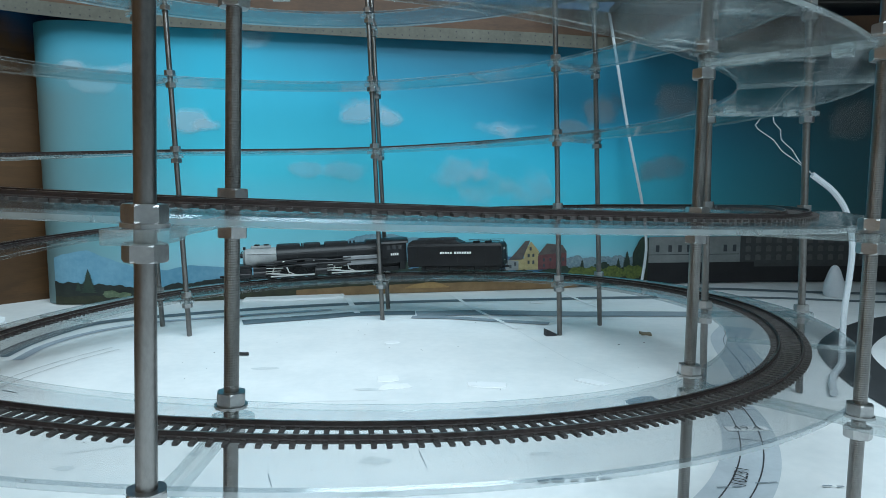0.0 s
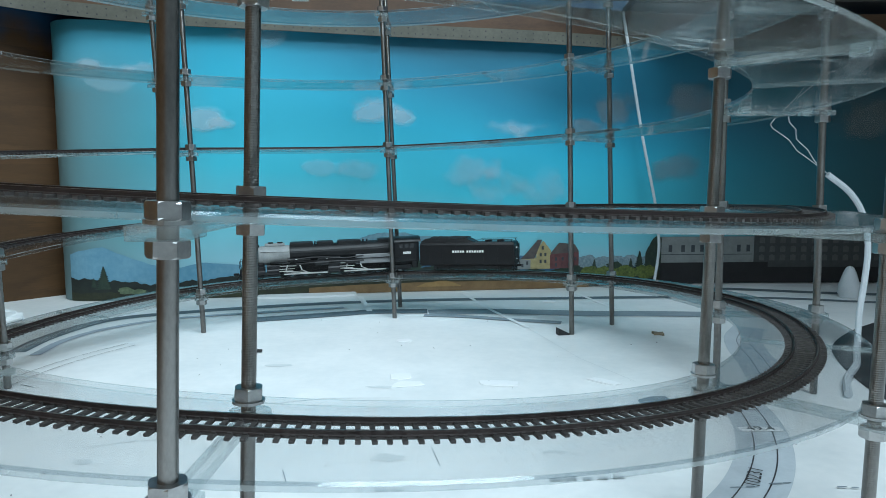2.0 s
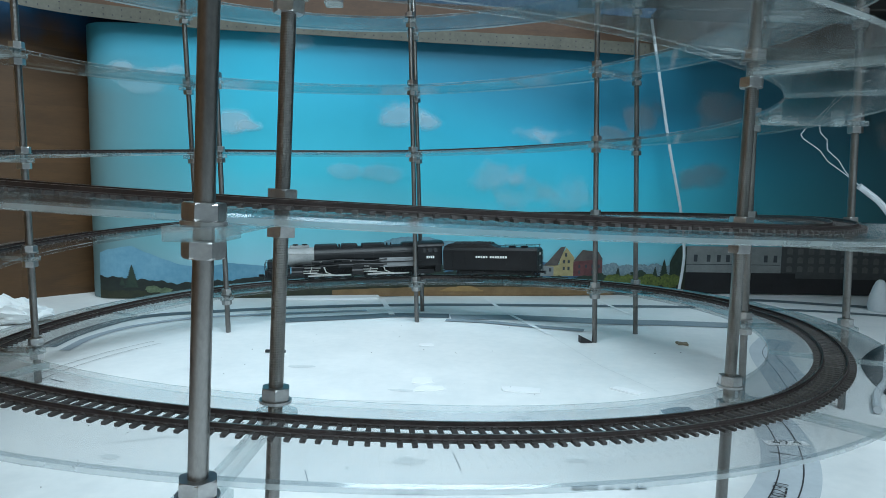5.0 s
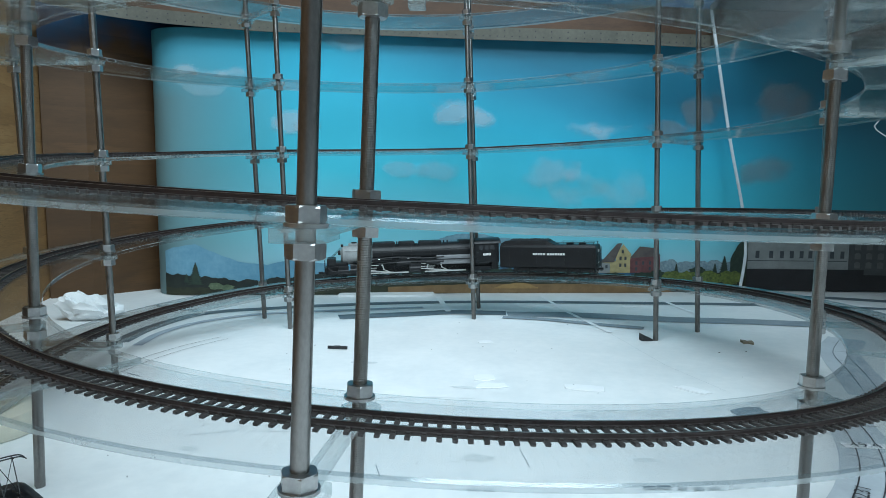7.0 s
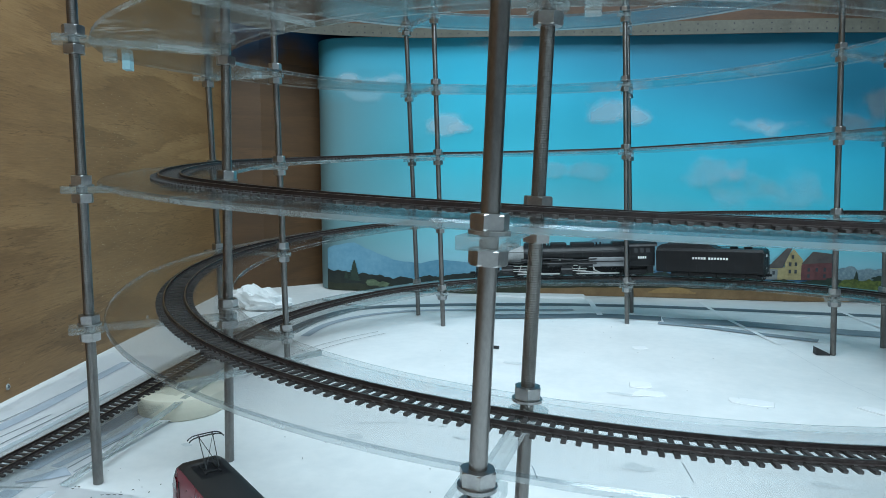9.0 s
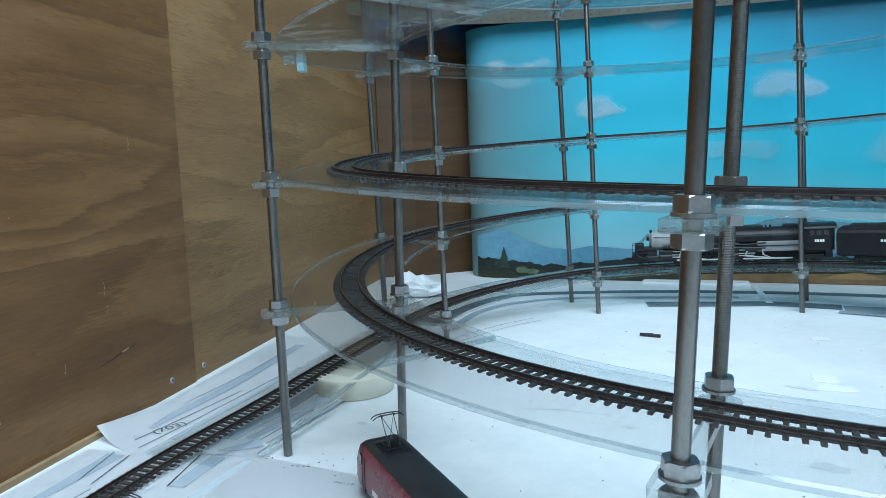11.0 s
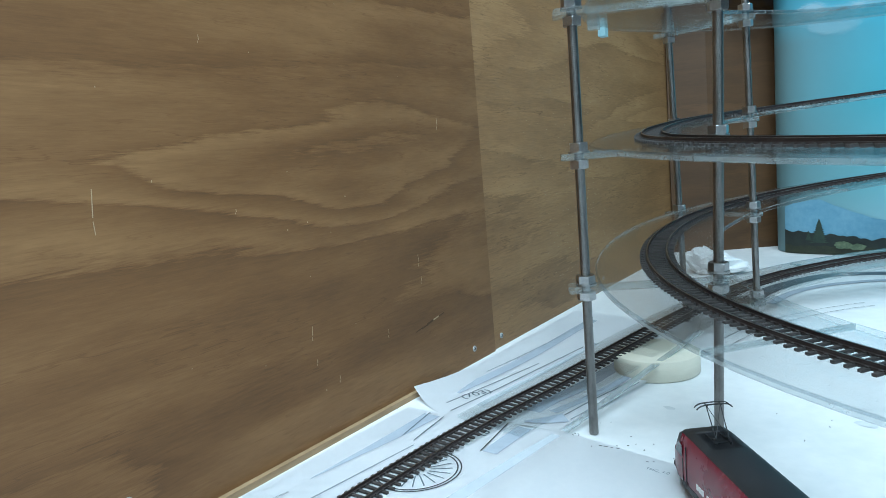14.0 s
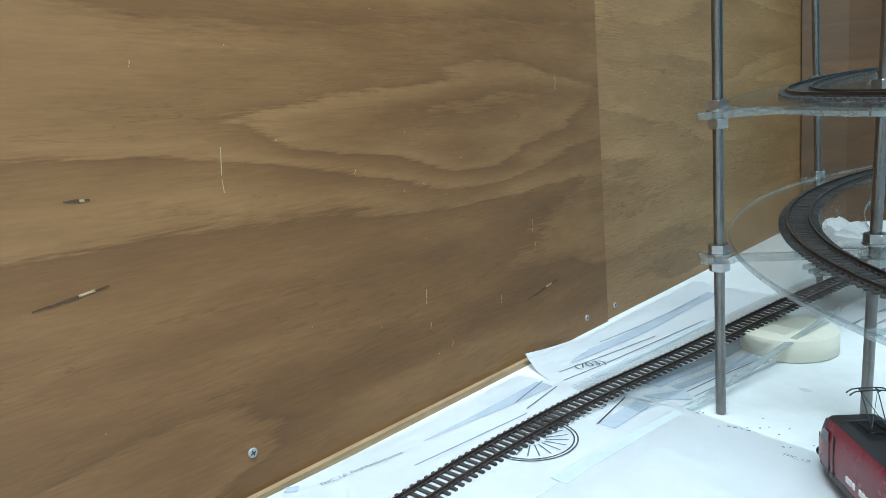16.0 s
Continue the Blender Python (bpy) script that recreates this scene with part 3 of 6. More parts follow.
BRICKRED = ink("print_red_wall", (0.085, 0.030, 0.035), (0.20, 0.075, 0.075), 110)
ROOFTILE = ink("print_roof", (0.07, 0.06, 0.06), (0.13, 0.11, 0.10), 80)
CREAM = ink("print_cream_wall", (0.20, 0.22, 0.22), (0.29, 0.31, 0.31), 60)
PANE = ink("print_window", (0.03, 0.04, 0.05), (0.07, 0.08, 0.09), 60)
SHED = ink("print_black_shed", (0.010, 0.010, 0.012), (0.022, 0.022, 0.025), 30)
FACADE = ink("print_grey_facade", (0.045, 0.05, 0.052), (0.075, 0.08, 0.082), 90)
ARCH = ink("print_facade_arch", (0.085, 0.09, 0.09), (0.13, 0.135, 0.135), 60)
ICE = ink("print_pale_gable", (0.42, 0.60, 0.62), (0.55, 0.70, 0.70), 60)


def level(z):
    return lambda x: z


flat_shape("mountain", rough_line([(-0.705, 0.085), (-0.68, 0.094), (-0.638, 0.098), (-0.60, 0.083), (-0.555, 0.066), (-0.49, 0.060)], 0.004, 14, 1.3), level(0.02), 0.0010, FAR_HILL, "hazy printed blue mountain", -0.70, -0.49)
flat_shape("mountain", rough_line([(-0.56, 0.052), (-0.46, 0.068), (-0.38, 0.060), (-0.29, 0.066), (-0.232, 0.080), (-0.17, 0.082)], 0.004, 12, 4.3), level(0.02), 0.0012, FAR_HILL, "hazy printed blue hills", -0.56, -0.15)
flat_shape("mountain", rough_line([(-0.30, 0.064), (-0.232, 0.078), (-0.199, 0.100), (-0.156, 0.120), (-0.11, 0.122), (-0.079, 0.121), (-0.011, 0.104), (0.035, 0.090), (0.075, 0.066)], 0.006, 22, 7.7), level(0.03), 0.0014, MOUNT, "rocky printed mountain", -0.30, 0.075)
flat_shape("blue_ridge", rough_line([(-0.05, 0.056), (0.0, 0.064), (0.09, 0.074), (0.16, 0.070), (0.22, 0.058)], 0.003, 16, 2.9), level(0.03), 0.0016, RIDGE, "dark blue printed ridge", -0.05, 0.24)
flat_shape("town", rough_line([(0.22, 0.060), (0.30, 0.066), (0.36, 0.064), (0.45, 0.062)], 0.006, 60, 9.2), level(0.03), 0.0016, TOWN, "distant printed roofs of a town", 0.24, 0.46, 0.003)
flat_shape("woods", rough_line([(-0.71, 0.046), (-0.636, 0.038), (-0.559, 0.030), (-0.47, 0.034), (-0.398, 0.045), (-0.326, 0.048), (-0.25, 0.050), (-0.1, 0.049), (0.08, 0.050), (0.15, 0.046)], 0.005, 40, 5.1), level(0.004), 0.0018, WOODS, "dark printed strip of woods", -0.70, 0.15, 0.003)
flat_shape("meadow", rough_line([(-0.71, 0.016), (-0.5, 0.014), (-0.3, 0.026), (0.1, 0.036), (0.5, 0.038)], 0.005, 30, 3.3), level(0.001), 0.0020, MEADOW, "dark printed meadow and bushes", -0.70, 0.47, 0.004)
flat_shape("soil_strip", rough_line([(-0.27, 0.015), (-0.1, 0.019), (0.0, 0.020), (0.3, 0.018)], 0.0015, 20, 8.8), level(0.001), 0.0024, SOIL, "brown printed soil strip", -0.27, 0.30)
flat_shape("sand_heap", rough_line([(-0.06, 0.012), (-0.045, 0.017), (-0.03, 0.020), (-0.015, 0.0215), (0.0, 0.021), (0.014, 0.018), (0.025, 0.013)], 0.001, 40, 1.8), level(0.010), 0.0027, SAND, "ochre printed sand heap", -0.06, 0.028, 0.002)


def conifer(x, z0, h, seed):
    """Jagged conifer outline."""
    rng = random.Random(seed)
    left, right = [], []
    n = 11
    for i in range(n):
        t = i / n
        w = h * 0.34 * (1 - t) ** 0.9
        z = z0 + h * t
        left += [(x - w * rng.uniform(0.8, 1.15), z), (x - w * 0.55, z + h / n * 0.65)]
        right += [(x + w * rng.uniform(0.8, 1.15), z), (x + w * 0.55, z + h / n * 0.65)]
    poly_shape("conifer", left + [(x, z0 + h)] + right[::-1], 0.0030 + 0.0002 * (seed % 4), TREE, "dark printed conifer")


for i, (x, z0, h) in enumerate([(-0.638, 0.022, 0.044), (-0.225, 0.036, 0.058), (-0.247, 0.038, 0.032), (-0.200, 0.038, 0.026), (-0.276, 0.040, 0.014), (-0.127, 0.040, 0.034), (-0.062, 0.038, 0.052), (-0.082, 0.038, 0.044), (-0.105, 0.038, 0.026),
                                (0.078, 0.036, 0.053), (0.062, 0.038, 0.030), (0.093, 0.038, 0.026), (-0.16, 0.038, 0.022), (0.412, 0.03, 0.045), (0.436, 0.03, 0.052), (0.392, 0.03, 0.030), (0.31, 0.034, 0.026), (-0.655, 0.026, 0.018), (-0.03, 0.038, 0.024)]):
    conifer(x, z0, h, i)


def bush(x, z, w, h, mat, seed):
    rng = random.Random(seed)
    pts = []
    for i in range(26):
        a = 2 * math.pi * i / 26
        r = rng.uniform(0.78, 1.1)
        pts.append((x + w * r * math.cos(a), max(0.003, z + h * r * math.sin(a))))
    poly_shape("bush", pts, 0.0040 + 0.0002 * (seed % 5), mat, "leafy printed bush")


for i, (x, z, w, h, mt) in enumerate([(-0.600, 0.019, 0.014, 0.007, PALE_BUSH), (-0.578, 0.016, 0.014, 0.006, PALE_BUSH), (0.30, 0.034, 0.022, 0.011, BUSH), (0.335, 0.032, 0.026, 0.013, BUSH), (0.38, 0.030, 0.030, 0.014, BUSH), (0.425, 0.028, 0.026, 0.016, BUSH),
                                      (0.27, 0.036, 0.02, 0.012, TREE), (0.24, 0.034, 0.03, 0.010, TREE), (0.18, 0.034, 0.03, 0.009, TREE), (0.12, 0.034, 0.03, 0.010, TREE), (0.355, 0.044, 0.018, 0.009, TREE)]):
    bush(x, z, w, h, mt, i)

poly_shape("house_wall", [(0.148, 0.042), (0.215, 0.042), (0.215, 0.080), (0.198, 0.101), (0.184, 0.080), (0.184, 0.066), (0.148, 0.062)], 0.0034, YELLOW, "yellow printed house")
poly_shape("house_roof", [(0.150, 0.063), (0.180, 0.064), (0.196, 0.103), (0.186, 0.102), (0.160, 0.072)], 0.0037, ROOFTILE, "dark printed roof")
poly_shape("house_wall", [(0.145, 0.042), (0.172, 0.042), (0.172, 0.0615), (0.145, 0.0635)], 0.0036, CREAM, "pale printed side wing")
flat_shape("conifer_stand", rough_line([(0.425, 0.07), (0.438, 0.095), (0.452, 0.108), (0.462, 0.104)], 0.004, 60, 6.6), level(0.03), 0.0029, TREE, "dark printed tree beside the pale building", 0.425, 0.462, 0.003)
poly_shape("house_wall", [(0.213, 0.042), (0.275, 0.042), (0.275, 0.074), (0.262, 0.090), (0.235, 0.092), (0.213, 0.070)], 0.0040, BRICKRED, "dark red printed house")
poly_shape("house_roof", [(0.212, 0.072), (0.240, 0.074), (0.276, 0.076), (0.266, 0.092), (0.232, 0.096)], 0.0043, ROOFTILE, "dark printed roof")
poly_shape("house_wall", [(0.036, 0.046), (0.060, 0.046), (0.060, 0.062), (0.046, 0.080), (0.036, 0.064)], 0.0034, ICE, "pale green printed gable house")
poly_shape("house_roof", [(0.010, 0.052), (0.036, 0.050), (0.046, 0.081), (0.030, 0.079)], 0.0037, CREAM, "pale printed roof")
for x, z in [(0.197, 0.086), (0.203, 0.072), (0.193, 0.072), (0.203, 0.058), (0.193, 0.058), (0.165, 0.055), (0.226, 0.062), (0.240, 0.062), (0.254, 0.062), (0.226, 0.050), (0.254, 0.050), (0.268, 0.062), (0.155, 0.050)]:
    poly_shape("window", [(x - 0.0022, z - 0.0035), (x + 0.0022, z - 0.0035), (x + 0.0022, z + 0.0035), (x - 0.0022, z + 0.0035)], 0.0046, PANE, "")
# long pale building and black shed on the darker end of the mural
flat_shape("building_wall", level(0.103), level(0.046), 0.0030, CREAM, "pale printed building with a row of windows", 0.462, 0.668)
flat_shape("building_wall", level(0.108), level(0.030), 0.0032, FACADE, "grey printed apartment facade", 0.668, 1.0)
flat_shape("black_shed", level(0.047), level(0.002), 0.0044, SHED, "long black printed shed", 0.460, 0.70)
flat_shape("black_shed", level(0.036), level(0.002), 0.0042, SHED, "black printed foreground", 0.70, 1.25)
for x in (0.482, 0.510, 0.532, 0.552, 0.572, 0.590, 0.634, 0.655):
    poly_shape("window", [(x - 0.004, 0.070), (x + 0.004, 0.070), (x + 0.004, 0.085), (x - 0.004, 0.085)], 0.0036, PANE, "")
flat_shape("building_ledge", level(0.0650), level(0.0636), 0.0036, PANE, "thin dark printed ledge line", 0.462, 0.665)
for r in range(3):
    for i in range(13):
        x, z = 0.686 + i * 0.023, 0.056 + r * 0.019
        poly_shape("window", [(x - 0.006, z - 0.006), (x + 0.006, z - 0.006), (x + 0.006, z + 0.005), (x, z + 0.008), (x - 0.006, z + 0.005)], 0.0038, ARCH, "")

for i, (x, z, w, h, mt) in enumerate([(-0.142, 0.358, 0.062, 0.028, CLOUD), (-0.100, 0.348, 0.040, 0.018, CLOUD), (0.140, 0.328, 0.066, 0.024, CLOUD), (0.060, 0.246, 0.085, 0.034, CLOUD_FAINT), (0.150, 0.212, 0.120, 0.042, CLOUD_FAINT),
                                      (0.100, 0.235, 0.060, 0.024, CLOUD_FAINT), (-0.452, 0.336, 0.046, 0.022, CLOUD), (-0.420, 0.330, 0.028, 0.014, CLOUD), (-0.240, 0.248, 0.052, 0.016, CLOUD_FAINT), (-0.180, 0.245, 0.050, 0.020, CLOUD_FAINT), (-0.648, 0.428, 0.026, 0.015, CLOUD),
                                      (-0.577, 0.428, 0.042, 0.017, CLOUD), (-0.625, 0.405, 0.070, 0.022, CLOUD_FAINT), (0.515, 0.385, 0.064, 0.044, CLOUD_DIM), (0.345, 0.378, 0.058, 0.044, CLOUD_DIM), (0.470, 0.246, 0.080, 0.034, CLOUD_DIM), (0.890, 0.360, 0.080, 0.045, CLOUD_DIM),
                                      (-0.353, 0.495, 0.050, 0.022, CLOUD_FAINT), (0.28, 0.335, 0.045, 0.020, CLOUD_DIM)]):
    bm = bmesh.new()
    n = 10
    vs = []
    for k in range(n + 1):
        u = -1 + 2 * k / n
        yy = (back_y(x + u * w * 1.3) - back_y(x)) / 3.0
        vs.append([bm.verts.new((u, yy, -1)), bm.verts.new((u, yy, 1))])
    for p, q in zip(vs, vs[1:]):
        bm.faces.new((p[0], q[0], q[1], p[1]))
    # object space is scaled so that the soft rim follows the cloud's own ellipse
    ob = part("cloud", bm, mt, mural, "soft printed cloud darkened for the shaded end" if mt is CLOUD_DIM else "soft white printed cloud")
    ob.matrix_basis = Matrix.LocRotScale((x, back_y(x) - 0.0024 - 0.0002 * (i % 5), z), None, (w * 1.3, 3.0, h * 1.35))

# grey perforated strip on the edge of the board above the mural
fascia = thing("fascia_strip", "grey perforated metal strip along a curved brown shelf edge", "fascia")
fpl = smooth_line([(-0.86, 1.06, 0), (-0.78, 1.20, 0), (-0.66, 1.262, 0)] + [(x, back_y(x) - 0.022, 0) for x in (-0.5, -0.3, -0.1, 0.2, 0.5, 0.9, 1.3)], 0.03)


def fz(x):
    return float(np.interp(x, [-0.9, -0.7, -0.5, -0.1, 0.3, 0.7, 1.4], [0.530, 0.514, 0.503, 0.498, 0.491, 0.493, 0.50]))


bm = bmesh.new()
loft(bm, [[(p.x, p.y, fz(p.x)), (p.x, p.y, fz(p.x) + 0.024), (p.x, p.y + 0.003, fz(p.x) + 0.024), (p.x, p.y + 0.003, fz(p.x))] for p in fpl])
part("strip", bm, STRIP, fascia)
bm = bmesh.new()
loft(bm, [[(p.x, p.y + 0.004, fz(p.x) + 0.012), (p.x, p.y + 0.004, fz(p.x) + 0.075), (p.x, p.y + 0.03, fz(p.x) + 0.075), (p.x, p.y + 0.03, fz(p.x) + 0.012)] for p in fpl])
part("shelf_edge", bm, SHELFWOOD, fascia, "brown plywood shelf edge")
bm = bmesh.new()
loft(bm, [[(p.x, p.y + 0.031, 0.552), (p.x, p.y + 0.031, 0.570), (p.x, 1.69, 0.570), (p.x, 1.69, 0.552)] for p in fpl if p.x > -0.80])
part("shelf_board", bm, SHELFWOOD, fascia, "brown plywood shelf board")
bm = cyl(bmesh.new(), (0, -0.0006, 0), (0, 0.0004, 0), 0.0014, n=8)
hole = None
for p, q in zip(fpl, fpl[1:]):
    d = (q - p).length
    k = max(1, round(d / 0.016))
    for i in range(k):
        c = p.lerp(q, i / k)
        a = math.degrees(math.atan2(q.y - p.y, q.x - p.x))
        mm = pose(c.x, c.y, fz(c.x) + 0.007, 0, 0, a)
        if hole is None:
            hole = part("hole", bm, INK, fascia, "dark punched hole", m=mm)
        else:
            again("hole", hole, fascia, mm)
        if i % 3 == 0:
            again("hole", hole, fascia, pose(c.x, c.y, fz(c.x) + 0.018, 0, 0, a))

# dark slatted shelf over the right-hand end
shelf = thing("slatted_shelf", "dark slatted wooden shelf above the helix", "shelf")
for i in range(7):
    # made-up staggered left ends soften the shade it casts on the mural
    left = 0.15 + 0.06 * ((i * 3) % 7)
    bm = box(bmesh.new(), ((left + 1.58) / 2, 0.82 + i * 0.125, 0.60), (1.58 - left, 0.112, 0.018), 0.002)
    part("slat", bm, DARKWOOD, shelf)
for x in (0.54, 1.45):
    part("bearer", box(bmesh.new(), (x, 1.19, 0.625), (0.03, 0.86, 0.03), 0.002), DARKWOOD, shelf)


# ---- the helix: decks, rods, brackets ----
def deck(k0, k1, parent):
    bm = bmesh.new()
    n = int((k1 - k0) * 14)
    rings = []
    for i in range(n + 1):
        k = k0 + (k1 - k0) * i / n
        z = deck_z(k)
        c = 0.0006
        rings.append([bm.verts.new(polar(k, r, z + dz)) for r, dz in ((DECK_IN, -DECK_T / 2 + c), (DECK_IN, DECK_T / 2 - c), (DECK_IN + c, DECK_T / 2), (DECK_OUT - 0.0012, DECK_T / 2),
                                                                      (DECK_OUT, DECK_T / 2 - 0.0013), (DECK_OUT, -DECK_T / 2 + c), (DECK_OUT - c, -DECK_T / 2), (DECK_IN + c, -DECK_T / 2))])
    for a, b in zip(rings, rings[1:]):
        for j in range(8):
            f = bm.faces.new((a[j], a[(j + 1) % 8], b[(j + 1) % 8], b[j]))
            f.material_index = 0 if j in (0, 2, 6) else 2 if j == 4 else 3 if j == 3 else 1
            f.smooth = True
    for ring in (rings[0][::-1], rings[-1]):
        bm.faces.new(ring).material_index = 1
    ob = part("sector", bm, (SCRATCHED if k0 > 12 else LIGHT_SCRATCHED if k0 > 4 else CLEAR, EDGE, RIM, LIP), parent)
    ob.data.set_sharp_from_angle(angle=radians(30))
    return ob


for a, b in ((-6.1, -3.5), (-3.5, 4.5), (4.5, 12.5), (12.5, 20.5), (20.5, 31.0)):
    whole = thing("helix_deck", "clear scratched acrylic ring deck of the railway helix", "deck", group="decks of the helix")
    cuts = [a] + [q + 0.5 for q in np.arange(-6, 32, 2.0) if a + 0.5 < q + 0.5 < b - 0.1] + [b]
    for c, d in zip(cuts, cuts[1:]):
        deck(c + 0.002, d - 0.002, whole)


def rod_mesh(height, r=0.0037, p=0.00125, n=20, depth=0.00009):
    """Threaded bar with a true helical thread."""
    bm = bmesh.new()
    rows = int(height / p * 2)
    grid = [[bm.verts.new(((r if i % 2 else r - depth) * math.cos(2 * math.pi * j / n), (r if i % 2 else r - depth) * math.sin(2 * math.pi * j / n), (i / 2 + j / n) * p)) for j in range(n)] for i in range(rows)]
    for i in range(rows - 1):
        for j in range(n - 1):
            bm.faces.new((grid[i][j], grid[i][j + 1], grid[i + 1][j + 1], grid[i + 1][j]))
        if i + 3 < rows:
            bm.faces.new((grid[i][n - 1], grid[i + 2][0], grid[i + 3][0], grid[i + 1][n - 1]))
    core = cyl(bm, (0, 0, 0.0002), (0, 0, height), r - 0.0007, n=12)
    return core


def nut_bm():
    """M8 hexagon nut with chamfered corners."""
    bm = bmesh.new()
    af, h, n = 0.0065, 0.0064, 24
    rings = []
    for z, cut in ((0.0, 0.93), (0.0008, 1.0), (h - 0.0008, 1.0), (h, 0.93)):
        ring = []
        for k in range(n):
            a = 2 * math.pi * k / n
            s = (a % (math.pi / 3)) - math.pi / 6
            hexr = af / math.cos(s)
            ring.append((min(hexr, af * 1.155 * cut) * math.cos(a), min(hexr, af * 1.155 * cut) * math.sin(a), z))
        rings.append(ring)
    loft(bm, rings)
    return bm


def washer_bm():
    return cyl(bmesh.new(), (0, 0, 0), (0, 0, 0.0014), 0.0080, n=24)


ROD_H = 0.60
rod_me = mesh_of("shaft", rod_mesh(ROD_H), STEEL, smooth=True, sharp=13)
worn_me = mesh_of("shaft", rod_mesh(ROD_H, depth=0.00006), STEEL, smooth=True)
half_me = mesh_of("shaft", rod_mesh(ROD_H, depth=0.00010), STEEL, smooth=True, sharp=13)
nut_me = mesh_of("nut", nut_bm(), NUT)
washer_me = mesh_of("washer", washer_bm(), NUT)
rng = random.Random(5)
ARM_T = 0.005


def child(name, me, parent, m):
    o = new(name, me)
    o.parent = parent
    o.matrix_basis = m
    return o


def arm_bm():
    """Clear bracket: a bar with a round eye at each end, from the outer rod under the deck to the inner rod."""
    bm = bmesh.new()
    w, t = 0.0038, ARM_T
    x0, x1 = R_IN, R_OUT
    outline = [(x0 + 0.004, -w)] + [(x0 - 0.011 * math.cos(a), -0.011 * math.sin(a)) for a in np.linspace(1.3, -1.3, 11)] + [(x0 + 0.004, w)]
    outline += [(x1 - 0.012, w), (x1 - 0.010, 0.010), (x1 + 0.010, 0.010), (x1 + 0.012, 0.008), (x1 + 0.012, -0.008), (x1 + 0.010, -0.010), (x1 - 0.010, -0.010), (x1 - 0.012, -w)]
    loft(bm, [[(x, y, -t) for x, y in outline], [(x, y, 0) for x, y in outline]])
    bm.normal_update()
    for f in bm.faces:
        f.material_index = 0 if abs(f.normal.z) > 0.7 else 1
    return bm


arm_me = mesh_of("acrylic_bracket", arm_bm(), BLOCK, EDGE)
clip_me = mesh_of("clip", box(bmesh.new(), (0, 0, 0), (0.010, 0.008, 0.007), 0.0006), EDGE)
# the rods lean a little, as if the stack were twisted about its axis
TWIST = 0.088
ROD_OFF = {"inner": [(-0.0047, 0.0032), (0.0018, 0.0014), (0.0014, 0.0009), (0.0017, 0.0006), (0.0030, 0.0002), (0.0011, -0.0002), (-0.0042, 0.0017), (-0.0075, 0.0032)],
           "outer": [(-0.0037, 0.0016), (0.0011, 0.0012), (0.0027, 0.0020), (0.0018, 0.0007), (0.0043, 0.0003), (0.0070, -0.0017), (0.0015, -0.0008), (-0.0044, 0.0028)]}
ROD_LEAN = {("inner", 0): (0.008, 0.0), ("inner", 1): (0.013, 0.010)}
for s in range(8):
    levels = [k for k in range(s - 8, 31, 8) if k >= -6]
    for ring, r in (("inner", R_IN), ("outer", R_OUT)):
        p = polar(s, r, 0) + Vector((*ROD_OFF[ring][s], 0))
        rad = p - Vector((CX, CY, 0))
        tip = ROD_LEAN.get((ring, s), (0.0, 0.0))
        lean = Vector((-rad.y * TWIST + tip[0], rad.x * TWIST + tip[1], 1)).to_track_quat("Z", "X").to_matrix().to_4x4()
        rod = thing("threaded_rod", "zinc-plated threaded steel rod with clamping nuts standing on the table", "threaded rod", Matrix.Translation(p) @ lean, "rods of the helix")
        child("shaft", (worn_me if ring == "outer" else half_me) if s == 0 else rod_me, rod, pose(0, 0, 0, 0, 0, rng.uniform(0, 360)))
        for k in levels:
            z = deck_z(k)
            under = z - DECK_T / 2 - ARM_T
            top = z + DECK_T / 2 if ring == "inner" else z - DECK_T / 2
            child("washer", washer_me, rod, pose(0, 0, top + 0.0001))
            child("nut", nut_me, rod, pose(0, 0, top + 0.0015, 0, 0, rng.uniform(0, 60)))
            child("nut", nut_me, rod, pose(0, 0, under - 0.0066, 0, 0, rng.uniform(0, 60)))
    for k in levels:
        z = deck_z(k) - DECK_T / 2 - 0.0001
        arm = new("acrylic_bracket", arm_me)
        arm.matrix_basis = Matrix.Translation((CX, CY, z)) @ pose(0, 0, 0, 0, 0, math.degrees(angle(k) + TWIST * z) + 0.6 * (ROD_OFF["inner"][s][0] * math.cos(angle(k) + 1.5708) + ROD_OFF["inner"][s][1] * math.sin(angle(k) + 1.5708)) / R_IN * 57.3)
        tagged(arm, "clear acrylic bracket arm bolted between two threaded rods", "bracket", "brackets of the helix")


# small clear clips that hold the sector joints, and one bit of blue tape
for k, r in ((17.83, 0.386), (17.2, 0.462), (14.1, 0.386), (14.02, 0.455), (14.97, 0.456), (15.9, 0.386)):
    z = deck_z(k) - DECK_T / 2 - 0.0036
    c = new("acrylic_clip", clip_me)
    c.matrix_basis = Matrix.Translation(polar(k, r, z)) @ pose(0, 0, 0, 0, 0, math.degrees(angle(k)))
    tagged(c, "small clear acrylic clip under the deck", "clip", "clips of the helix")
p = polar(17.42, 0.466, deck_z(17.42) - DECK_T / 2 - 0.0036)
solid("blue_tape", box(bmesh.new(), (0, 0, 0), (0.007, 0.012, 0.0085), 0.0004), BLUETAPE, "pale blue tape stuck under the clear deck", "tape", m=Matrix.Translation(p) @ pose(0, 0, 0, 0, 0, math.degrees(angle(17.42))))


# ---- track ----
TIE_STEP = 0.0067


